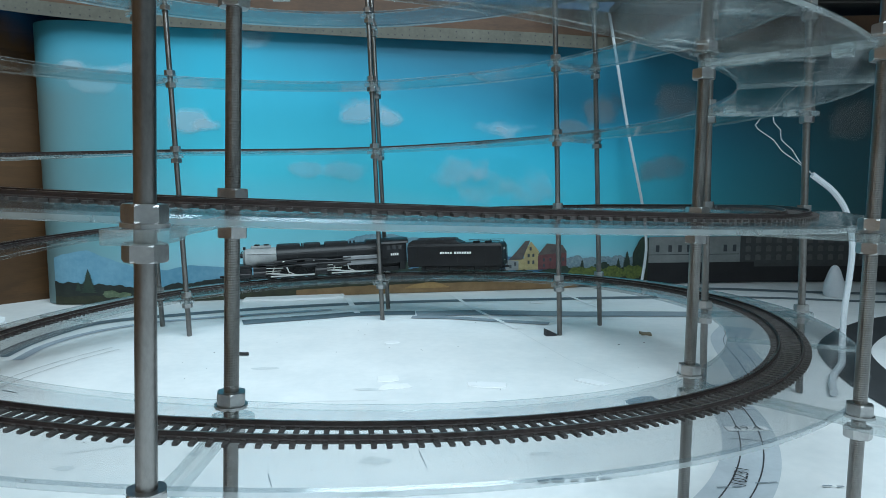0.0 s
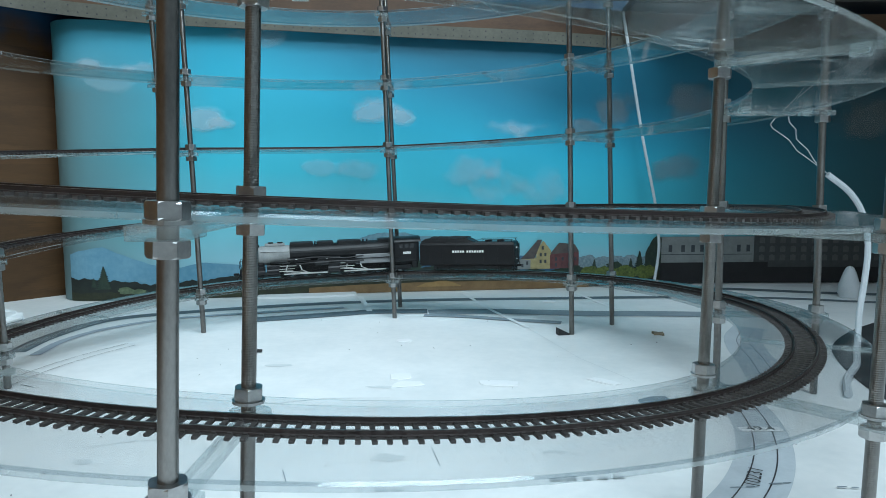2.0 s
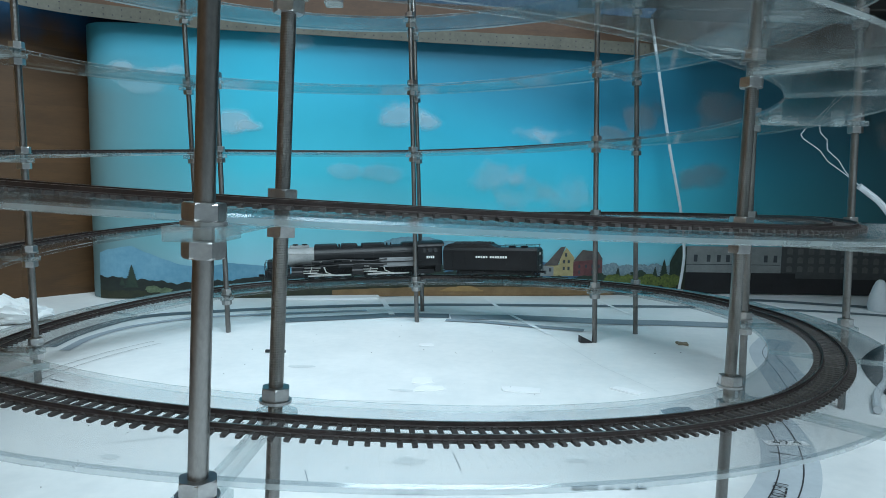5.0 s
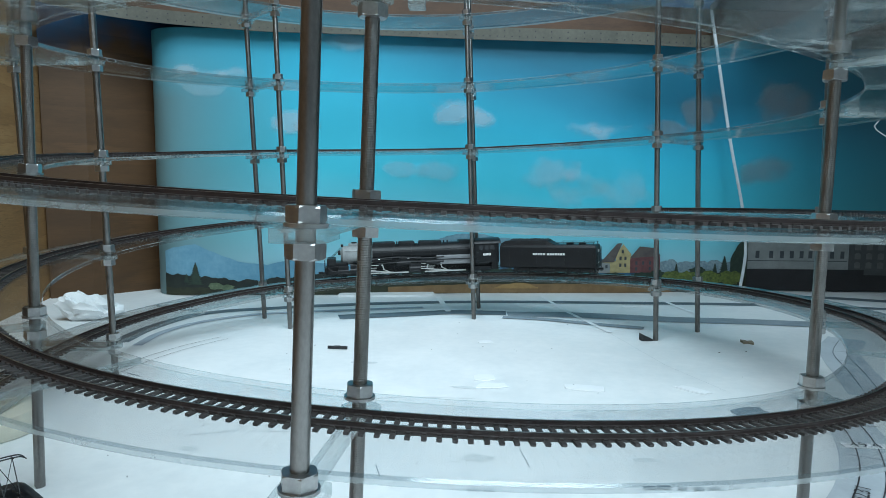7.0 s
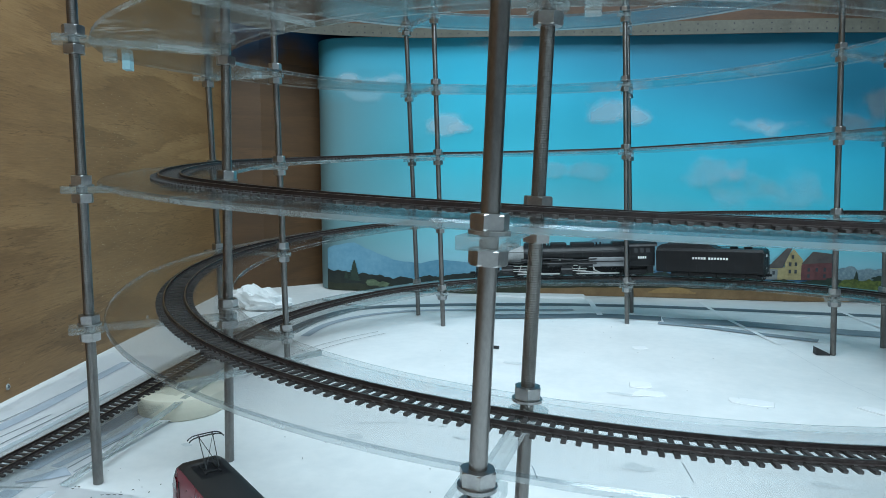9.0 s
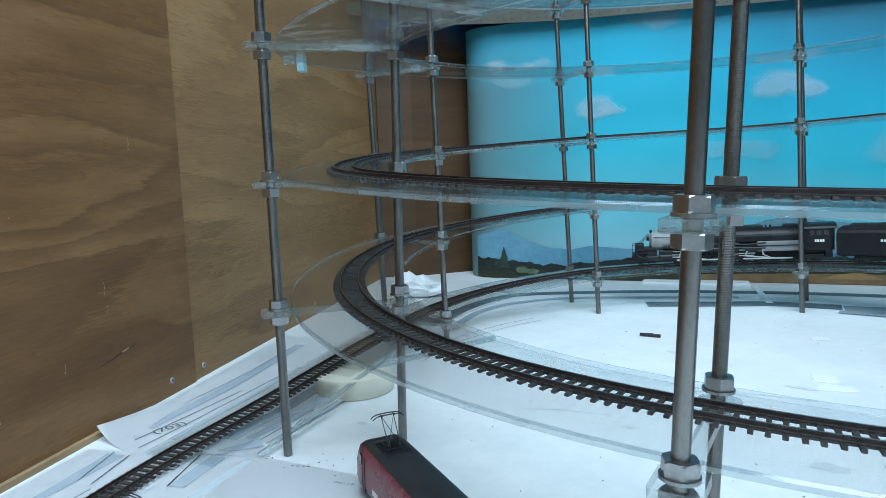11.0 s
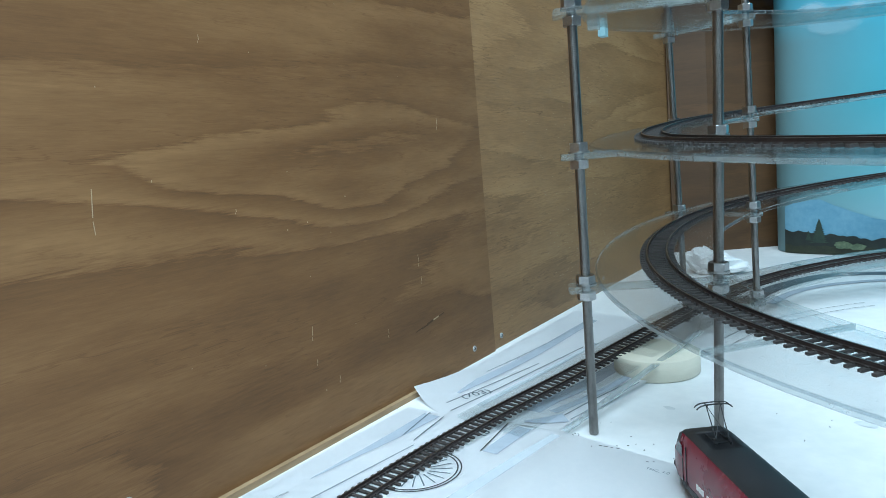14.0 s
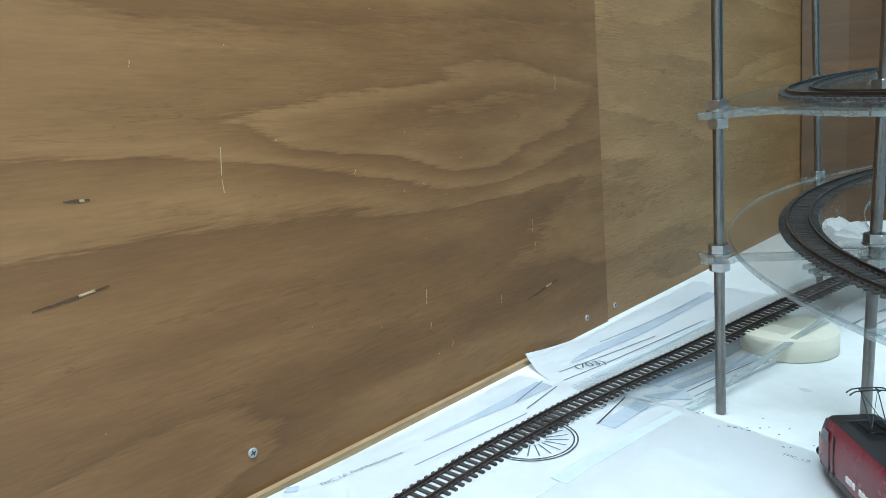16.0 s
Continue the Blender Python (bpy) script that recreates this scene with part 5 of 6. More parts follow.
solid("black_stick", bm, RUBBER, "short black plastic stick lying on the table", "stick")
crumbs = random.Random(8)
bm = bmesh.new()
for i in range(64):
    x, y = (crumbs.uniform(-0.35, 0.32), crumbs.uniform(0.45, 1.15)) if i < 44 else (crumbs.uniform(-0.44, -0.33), crumbs.uniform(0.39, 0.46))
    s = crumbs.uniform(0.0003, 0.0009 if i < 44 else 0.0005)
    box(bm, (x, y, 0.0012 + s * 0.3), (s * crumbs.uniform(0.8, 2.5), s, s * 0.6), 0, None)
for x, y, w in ((-0.432, 0.407, 3.0), (-0.430, 0.411, 2.2), (-0.433, 0.4105, 1.5), (-0.428, 0.409, 1.2), (-0.407, 0.400, 2.4), (-0.388, 0.420, 2.0), (-0.374, 0.421, 2.6), (-0.375, 0.434, 1.2), (-0.361, 0.407, 3.0), (-0.358, 0.410, 1.6),
                (-0.300, 0.513, 2.2), (-0.298, 0.549, 2.6), (-0.302, 0.562, 1.4), (-0.193, 0.528, 2.2), (-0.179, 0.490, 1.2), (-0.226, 0.449, 1.4)):
    box(bm, (0, 0, 0), (w * 0.0007, 0.0006, 0.0004), 0, pose(x, y, 0.0021 if y < 0.44 else 0.0012, 0, 0, x * 5000))
for k, w in enumerate((0.0022, 0.0030, 0.0016, 0.0026)):
    box(bm, (0, 0, 0), (w, 0.0009, 0.0004), 0, pose(-0.403 + k * 0.0042, 0.4058 + k * 0.0016, 0.0021, 0, 0, 21))
tagged(solid("crumbs", bm, RUBBER, "dark crumbs and specks scattered on the table", "crumbs"), kind="stuff")

# crumpled tissue by the corner
bm = bmesh.new()
bmesh.ops.create_icosphere(bm, subdivisions=4, radius=1.0)
for v in bm.verts:
    p = v.co.copy()
    q = 1 + 0.26 * noise.fractal(p * 1.7 + Vector((3, 1, 2)), 0.8, 2.2, 5) - 0.22 * abs(noise.noise(p * 3.1))
    v.co = Vector((p.x * 0.052 * q, p.y * 0.034 * q, max(-0.002, (p.z * 0.6 + 0.45) * 0.030 * q * (1.25 - 0.5 * p.x))))
solid("crumpled_tissue", bm, TISSUE, "crumpled white paper tissue on the table by the wall", "tissue", m=pose(-0.700, 1.060, 0.002, 0, 0, 25) @ Matrix.Diagonal((0.90, 0.90, 1.0, 1)), smooth=True)
flake("white_card", -0.27, 1.355, 0.20, 0.055, 0.004, 11, PAPER, "white card lying at the foot of the mural", "card", 21, 0.08)

# white cables
def cable(name, pts, r, label, mat=CABLE):
    bm = tube(bmesh.new(), smooth_line(pts, 0.01), r, 8)
    return solid(name, bm, mat, label, "cable", smooth=True)


cable("white_cable", [(0.352, 1.46, 0.56), (0.371, 1.46, 0.457), (0.398, 1.46, 0.313), (0.428, 1.46, 0.177), (0.438, 1.46, 0.102), (0.437, 1.46, 0.061), (0.431, 1.46, 0.015), (0.425, 1.45, 0.004)], 0.0030, "thin white cable hanging down before the mural")
cable("white_hose", [(0.528, 1.0, 0.233), (0.560, 1.0, 0.208), (0.580, 1.0, 0.177), (0.580, 0.985, 0.135), (0.572, 0.975, 0.087), (0.562, 0.965, 0.048), (0.556, 0.955, 0.012), (0.535, 0.92, 0.005), (0.500, 0.86, 0.005), (0.455, 0.80, 0.005), (0.425, 0.745, 0.005)], 0.0042, "thick white sheathed cable drooping to the table")
for pts in ([(0.490, 1.0, 0.350), (0.478, 1.002, 0.334), (0.462, 1.0, 0.318), (0.447, 1.0, 0.301), (0.458, 1.002, 0.291), (0.472, 0.998, 0.280), (0.484, 1.0, 0.266), (0.497, 1.003, 0.258), (0.512, 1.0, 0.246), (0.530, 1.0, 0.232)],
            [(0.533, 1.0, 0.373), (0.517, 1.002, 0.367), (0.499, 0.998, 0.352), (0.484, 1.0, 0.338), (0.473, 1.0, 0.320), (0.472, 1.0, 0.304), (0.481, 0.998, 0.294), (0.484, 1.002, 0.281), (0.499, 1.0, 0.267), (0.507, 0.997, 0.252), (0.530, 1.0, 0.232)]):
    cable("twisted_wire", pts, 0.0006, "thin bare wire end sticking out of the white cable")
cable("white_hose", [(0.60, 0.86, 0.008), (0.66, 0.80, 0.008), (0.74, 0.82, 0.008), (0.74, 0.92, 0.010), (0.66, 0.94, 0.012)], 0.006, "loop of thick white cable lying on the table")
# pale vase-like peg
bm = bmesh.new()
n = 20
loft(bm, [[(r * math.cos(2 * math.pi * j / n), r * math.sin(2 * math.pi * j / n), z) for j in range(n)] for r, z in ((0.017, 0), (0.0195, 0.008), (0.018, 0.026), (0.011, 0.048), (0.007, 0.057), (0.003, 0.060))])
solid("white_peg", bm, CABLE, "pale bottle-shaped plastic peg on the table", "peg", smooth=True, m=pose(0.775, 1.36, 0.0005))

# ---- articulated steam locomotive with tender ----
def wheel_bm(r, w, spokes=12):
    """Spoked wheel, axle along y."""
    bm = bmesh.new()
    n = 24
    prof = ((r * 0.82, -w / 2), (r * 0.98, -w / 2), (r, -w / 4), (r, w / 2), (r * 0.82, w / 2))
    rings = [[bm.verts.new((q * math.cos(2 * math.pi * j / n), y, q * math.sin(2 * math.pi * j / n))) for j in range(n)] for q, y in prof]
    for a, b in zip(rings, rings[1:] + rings[:1]):
        for j in range(n):
            bm.faces.new((a[j], a[(j + 1) % n], b[(j + 1) % n], b[j]))
    for k in range(spokes):
        box(bm, (0, 0, r * 0.45), (r * 0.12, w * 0.6, r * 0.85), 0, Matrix.Rotation(2 * math.pi * k / spokes, 4, "Y"))
    cyl(bm, (0, -w * 0.7, 0), (0, w * 0.7, 0), r * 0.22, n=12)
    return bm


drv_me = mesh_of("driving_wheel", wheel_bm(0.0098, 0.0025), LOCO)
small_me = mesh_of("truck_wheel", wheel_bm(0.0060, 0.0022, 8), LOCO)


def steam_loco(m):
    """Front points to +x, rails at z = 0, middle of the engine at the origin; engine about 0.285 long."""
    lo = thing("steam_locomotive", "black articulated model steam locomotive with silver smokebox on the helix track", "model locomotive", m)
    zc, rb = 0.0360, 0.0149
    bm = bmesh.new()
    n = 28
    rings = []
    for x, s in ((0.062, 0.985), (0.058, 1.0), (-0.06, 1.06), (-0.062, 1.10), (-0.098, 1.10)):
        rings.append([(x, s * rb * math.cos(2 * math.pi * j / n), zc + s * rb * math.sin(2 * math.pi * j / n)) for j in range(n)])
    loft(bm, rings)
    for x in (0.03, 0.0, -0.03, -0.06, -0.085):
        cyl(bm, (x - 0.0008, 0, zc), (x + 0.0008, 0, zc), rb * 1.085, n=28)
    part("boiler", bm, LOCO, lo, smooth=True)
    bm = cyl(bmesh.new(), (0.0622, 0, zc), (0.108, 0, zc), rb * 1.0, n=28)
    cyl(bm, (0.108, 0, zc), (0.110, 0, zc), rb * 0.98, rb * 0.80, n=28)
    cyl(bm, (0.110, 0, zc), (0.1115, 0, zc), rb * 0.72, rb * 0.66, n=28)
    box(bm, (0.084, 0, zc + rb + 0.0016), (0.030, 0.010, 0.004), 0.001)
    part("smokebox", bm, LOCO_GREY, lo, "silver-grey smokebox", smooth=True)
    for x in (0.076, 0.090):
        bm = cyl(bmesh.new(), (x, 0, zc + rb), (x, 0, zc + rb + 0.0055), 0.0048, 0.0042, n=18)
        part("chimney", bm, LOCO, lo, smooth=True)
    for x, ln in ((0.0435, 0.036), (0.0075, 0.026), (-0.030, 0.037), (-0.086, 0.022)):
        part("sand_dome", box(bmesh.new(), (x, 0, zc + rb * 1.02), (ln, 0.019, 0.0085), 0.0032), LOCO, lo, smooth=True)
    bm = cyl(bmesh.new(), (0.012, 0, zc + rb), (0.012, 0, zc + rb + 0.004), 0.0055, 0.0035, n=16)
    part("steam_dome", bm, LOCO, lo, smooth=True)
    for x in (-0.046, -0.052, -0.058, 0.023):
        part("safety_valve", cyl(bmesh.new(), (x, 0.003, zc + rb), (x, 0.003, zc + rb + 0.0045), 0.0012, n=8), LOCO, lo)
    # firebox and cab
    part("firebox", box(bmesh.new(), (-0.066, 0, 0.0255), (0.056, 0.0385, 0.0145), 0.0015), LOCO_MID, lo, "dull grey firebox side")
    bm = box(bmesh.new(), (-0.119, 0, 0.0335), (0.040, 0.036, 0.0315), 0.0012)
    part("cab", bm, LOCO, lo)
    bm = bmesh.new()
    loft(bm, [[(x, 0.0195 * math.sin(a), 0.0485 + 0.008 * math.cos(a)) for a in np.linspace(-1.57, 1.57, 13)] + [(x, 0.0, 0.0470)] for x in (-0.0975, -0.142)])
    part("cab_roof", bm, LOCO, lo, smooth=True)
    for y in (-0.0181, 0.0181):
        for x in (-0.110, -0.119, -0.128):
            part("cab_window", box(bmesh.new(), (x, y, 0.0425), (0.006, 0.0008, 0.007)), GLASSY, lo)
        part("number_bars", box(box(box(box(bmesh.new(), (-0.1145, y, 0.0315), (0.0024, 0.0009, 0.0036)), (-0.1178, y, 0.0315), (0.0024, 0.0009, 0.0036)), (-0.1211, y, 0.0315), (0.0024, 0.0009, 0.0036)), (-0.1244, y, 0.0315), (0.0024, 0.0009, 0.0036)), WHITE, lo, "white number bar")
    # running boards, pipes, handrails
    for y in (-0.018, 0.018):
        s = 1 if y > 0 else -1
        part("running_board", box(bmesh.new(), (-0.008, y * 0.95, 0.0265), (0.20, 0.007, 0.0012)), LOCO, lo)
        bm = tube(bmesh.new(), smooth_line([(0.105, s * 0.0145, 0.043), (0.05, s * 0.0185, 0.042), (-0.05, s * 0.0195, 0.043), (-0.097, s * 0.0195, 0.044)], 0.01), 0.0004, 6)
        part("handrail", bm, LOCO, lo)
        bm = tube(bmesh.new(), smooth_line([(0.06, s * 0.0185, 0.030), (0.02, s * 0.0195, 0.032), (-0.02, s * 0.0195, 0.029), (-0.05, s * 0.0195, 0.031)], 0.008), 0.0011, 8)
        tube(bm, smooth_line([(0.055, s * 0.0175, 0.0225), (0.01, s * 0.019, 0.0245), (-0.05, s * 0.019, 0.0235)], 0.008), 0.0015, 8)
        part("pipe", bm, LOCO, lo)
        for x in (0.015, -0.032):
            part("air_pump", cyl(bmesh.new(), (x - 0.012, s * 0.0175, 0.0225), (x + 0.010, s * 0.0175, 0.0225), 0.0036, n=14), LOCO, lo, smooth=True)
    # the two engine units: wheels, cylinders, rods
    for x0 in (0.052, -0.040):
        part("engine_bed", box(bmesh.new(), (x0 - 0.002, 0, 0.0165), (0.092, 0.0125, 0.020), 0.001), LOCO, lo)
        for y in (-1, 1):
            for i in range(4):
                child("driving_wheel", drv_me, lo, pose(x0 + 0.012 - i * 0.0205 + 0.006, y * 0.0087, 0.0098, 0, i * 23, 0))
            bm = cyl(bmesh.new(), (x0 + 0.027, y * 0.0155, 0.0125), (x0 + 0.045, y * 0.0155, 0.0125), 0.0058, n=18)
            cyl(bm, (x0 + 0.026, y * 0.0150, 0.0205), (x0 + 0.045, y * 0.0150, 0.0205), 0.0040, n=16)
            box(bm, (x0 + 0.036, y * 0.0155, 0.0165), (0.017, 0.0085, 0.0075), 0.001)
            part("cylinder", bm, LOCO, lo, smooth=True)
            bm = bmesh.new()
            Y = y * 0.0128
            bar(bm, (x0 + 0.020, Y, 0.0072), (x0 - 0.046, Y, 0.0072), 0.0010, 0.0020)
            bar(bm, (x0 + 0.020, Y + y * 0.0014, 0.0118), (x0 - 0.022, Y + y * 0.0014, 0.0078), 0.0009, 0.0016)
            bar(bm, (x0 + 0.028, Y + y * 0.0014, 0.0122), (x0 + 0.006, Y + y * 0.0014, 0.0122), 0.0014, 0.0012)
            bar(bm, (x0 + 0.028, Y + y * 0.0014, 0.0155), (x0 + 0.004, Y + y * 0.0014, 0.0155), 0.0012, 0.0010)
            bar(bm, (x0 + 0.017, Y + y * 0.0020, 0.0125), (x0 + 0.014, Y + y * 0.0020, 0.0215), 0.0009, 0.0015)
            bar(bm, (x0 + 0.026, Y + y * 0.0020, 0.0205), (x0 - 0.006, Y + y * 0.0020, 0.0195), 0.0009, 0.0011)
            bar(bm, (x0 - 0.004, Y + y * 0.0020, 0.0225), (x0 - 0.007, Y + y * 0.0020, 0.0135), 0.0010, 0.0018)
            bar(bm, (x0 - 0.006, Y + y * 0.0020, 0.0135), (x0 - 0.018, Y + y * 0.0020, 0.0080), 0.0009, 0.0013)
            part("valve_gear", bm, RODMETAL, lo, "bright metal rods and valve gear")
            part("gear_hanger", box(bmesh.new(), (x0 - 0.001, y * 0.0140, 0.0205), (0.004, 0.003, 0.008), 0.0004), LOCO, lo)
    part("ash_pan", box(bmesh.new(), (-0.112, 0, 0.0145), (0.054, 0.016, 0.016), 0.001), LOCO, lo)
    for y in (-1, 1):
        part("pump_shield", box(bmesh.new(), (0.126, y * 0.0085, 0.0265), (0.014, 0.0115, 0.0125), 0.0025), LOCO, lo)
        for x in (0.050, 0.004):
            part("air_tank", cyl(bmesh.new(), (x - 0.018, y * 0.0160, 0.0285), (x + 0.016, y * 0.0160, 0.0285), 0.0034, n=14), LOCO, lo, smooth=True)
            part("pipe_joint", cyl(bmesh.new(), (x + 0.001, y * 0.0191, 0.0298), (x + 0.004, y * 0.0191, 0.0298), 0.0007, n=8), RODMETAL, lo)
    # front deck, pilot, leading and trailing trucks
    part("front_deck", box(bmesh.new(), (0.121, 0, 0.0195), (0.024, 0.033, 0.0022), 0.0005), LOCO, lo)
    part("air_pump", box(bmesh.new(), (0.128, 0, 0.0245), (0.009, 0.024, 0.009), 0.0025), LOCO, lo)
    part("leading_frame", box(box(bmesh.new(), (0.121, 0, 0.0125), (0.032, 0.024, 0.0125), 0.0012), (0.112, 0, 0.0225), (0.022, 0.027, 0.0085), 0.0020), LOCO, lo)
    for y in (-1, 1):
        part("side_pipe", tube(bmesh.new(), smooth_line([(0.132, y * 0.0155, 0.0185), (0.124, y * 0.0165, 0.0130), (0.112, y * 0.0165, 0.0120), (0.100, y * 0.0160, 0.0165)], 0.004), 0.0009, 6), LOCO, lo)
        part("front_cylinder", box(cyl(bmesh.new(), (0.100, y * 0.0150, 0.0115), (0.116, y * 0.0150, 0.0115), 0.0052, n=16), (0.108, y * 0.0150, 0.0178), (0.015, 0.0085, 0.0075), 0.0010), LOCO, lo)
    bm = box(bmesh.new(), (0.135, 0, 0.0135), (0.003, 0.034, 0.010), 0.001)
    for k in range(9):
        bar(bm, (0.1365, -0.0145 + k * 0.0036, 0.011), (0.141, -0.0145 + k * 0.0036, 0.0035), 0.0012, 0.0012)
    box(bm, (0.140, 0, 0.0036), (0.002, 0.030, 0.002))
    part("pilot", bm, LOCO, lo)
    part("coupler", box(bmesh.new(), (0.143, 0, 0.0095), (0.008, 0.0035, 0.0035), 0.0008), LOCO, lo)
    bm = cyl(bmesh.new(), (0.1105, 0, zc + 0.004), (0.1155, 0, zc + 0.004), 0.0036, n=16)
    box(bm, (0.109, 0, zc + rb * 1.02), (0.004, 0.011, 0.004), 0.0006)
    part("headlight", bm, LOCO, lo, smooth=True)
    part("number_bars", box(bmesh.new(), (0.1113, 0, zc + rb * 1.02), (0.0008, 0.0085, 0.0022)), WHITE, lo, "white number bar")
    for y in (-1, 1):
        bm = tube(bmesh.new(), smooth_line([(0.137, y * 0.014, 0.019), (0.136, y * 0.014, 0.031), (0.128, y * 0.013, 0.032), (0.112, y * 0.012, 0.046)], 0.004), 0.0004, 6)
        part("handrail", bm, LOCO, lo)
        for x in (0.128, 0.112):
            child("truck_wheel", small_me, lo, pose(x - 0.004, y * 0.0087, 0.0060))
        for x in (-0.100, -0.118):
            child("truck_wheel", small_me, lo, pose(x, y * 0.0087, 0.0060))
        bm = box(bmesh.new(), (-0.110, y * 0.0125, 0.0085), (0.034, 0.003, 0.007), 0.001)
        part("truck_frame", bm, LOCO, lo)
        part("cab_step", box(bmesh.new(), (-0.132, y * 0.0160, 0.016), (0.009, 0.003, 0.018), 0.0005), LOCO, lo)
    return lo


def tender(m):
    """Front points to +x; about 0.160 long."""
    te = thing("coal_tender", "black coal tender with white lettering bars coupled behind the locomotive", "model tender", m)
    w, z0, z1 = 0.0180, 0.0120, 0.0480
    L0, L1 = -0.080, 0.078
    sec = lambda x, top: [(x, -w, z0), (x, w, z0), (x, w, top - 0.004), (x, w * 0.86, top), (x, -w * 0.86, top), (x, -w, top - 0.004)]
    bm = bmesh.new()
    loft(bm, [sec(L0, z1 - 0.002), sec(L0 + 0.002, z1), sec(L1 - 0.001, z1), sec(L1, z1 - 0.002)])
    part("tank", bm, LOCO, te)
    bm = bmesh.new()
    top = lambda x, h: [(x, -w * 0.86, z1 + 0.0002), (x, w * 0.86, z1 + 0.0002), (x, w * 0.74, z1 + h), (x, -w * 0.74, z1 + h)]
    loft(bm, [top(0.077, 0.002), top(0.070, 0.006), top(0.000, 0.0065), top(-0.012, 0.001)])
    part("coal_bunker", bm, LOCO, te)
    bm = bmesh.new()
    bmesh.ops.create_grid(bm, x_segments=30, y_segments=12, size=1.0)
    for v in bm.verts:
        v.co = Vector((0.030 + v.co.x * 0.032, v.co.y * 0.012, z1 + 0.0065 + 0.0022 * (1 - v.co.y ** 2) + 0.0022 * noise.noise(Vector((v.co.x * 9, v.co.y * 4, 2)))))
    part("coal_load", bm, COAL, te, "heaped black coal")
    for x in (-0.035, -0.055):
        part("hatch", cyl(bmesh.new(), (x, 0, z1), (x, 0, z1 + 0.003), 0.006, n=18), LOCO, te)
    for y in (-1, 1):
        for x in np.arange(L0 + 0.004, L1, 0.0230):
            part("rivet_strip", box(bmesh.new(), (x, y * (w + 0.00005), (z0 + z1) / 2 - 0.002), (0.0005, 0.0003, z1 - z0 - 0.008)), LOCO, te)
        bm = tube(bmesh.new(), [(-0.078, y * 0.0150, z1 + 0.004), (-0.018, y * 0.0150, z1 + 0.004)], 0.0004, 6)
        for x in (-0.076, -0.055, -0.035, -0.020):
            cyl(bm, (x, y * 0.0150, z1), (x, y * 0.0150, z1 + 0.004), 0.0004, n=6)
        part("handrail", bm, LOCO, te)
        bm = bmesh.new()
        x = 0.020
        for k, ln in enumerate((0.0035,) * 5 + (0.0,) + (0.0035,) * 7):
            if ln:
                box(bm, (x, y * (w + 0.0006), 0.0335), (0.0029, 0.0006, 0.0034))
            x -= 0.0042 if ln else 0.0030
        part("lettering_bars", bm, WHITE, te, "white lettering bars")
        part("truck_frame", box(bmesh.new(), (-0.010, y * 0.0128, 0.0085), (0.125, 0.0028, 0.0060), 0.001), LOCO, te)
        for i in range(7):
            child("truck_wheel", small_me, te, pose(0.052 - i * 0.0208, y * 0.0087, 0.0060))
            part("axle_box", box(bmesh.new(), (0.052 - i * 0.0208, y * 0.0150, 0.0075), (0.006, 0.003, 0.005), 0.0008), LOCO, te)
    part("frame_beam", box(bmesh.new(), (0, 0, 0.0115), (0.158, 0.020, 0.004)), LOCO, te)
    bm = box(bmesh.new(), (L0 - 0.0006, 0, 0.0385), (0.0006, 0.0090, 0.0035))
    box(bm, (L0 - 0.0006, 0, 0.0200), (0.0006, 0.0080, 0.0012))
    part("lettering_bars", bm, WHITE, te, "white lettering bars")
    for y in (-1, 1):
        bm = bmesh.new()
        for dy in (0.0128, 0.0175):
            bar(bm, (L0 - 0.0015, y * dy, 0.006), (L0 - 0.0015, y * dy, 0.044), 0.0005, 0.0005)
        for k in range(7):
            bar(bm, (L0 - 0.0015, y * 0.0128, 0.008 + k * 0.0058), (L0 - 0.0015, y * 0.0175, 0.008 + k * 0.0058), 0.0005, 0.0005)
        part("ladder", bm, LOCO, te)
    part("coupler", box(bmesh.new(), (L0 - 0.004, 0, 0.0095), (0.008, 0.0035, 0.0035), 0.0008), LOCO, te)
    return te


RAIL_TOP = DECK_T / 2 + 0.0002 + 0.00444


def on_track(deg_front, deg_back):
    """Pose of a vehicle whose ends stand over the helix track at two plan angles."""
    pts = []
    for d in (deg_front, deg_back):
        k = (-90 - d) / 45
        k += 8 * math.ceil((-7 - k) / 8)
        pts.append(polar(k, R_TRACK, deck_z(k) + RAIL_TOP))
    f, b = pts
    d = f - b
    return Matrix.Translation((f + b) / 2) @ pose(0, 0, 0, 0, -math.degrees(math.asin(d.z / d.length)), math.degrees(math.atan2(d.y, d.x)))


def grounded(m, lift=0.0):
    return Matrix.Translation((0, 0, lift)) @ m


steam_loco(grounded(on_track(116.5, 92.5)) @ Matrix.Scale(1.045, 4))
tender(grounded(on_track(80.5, 64.5)))


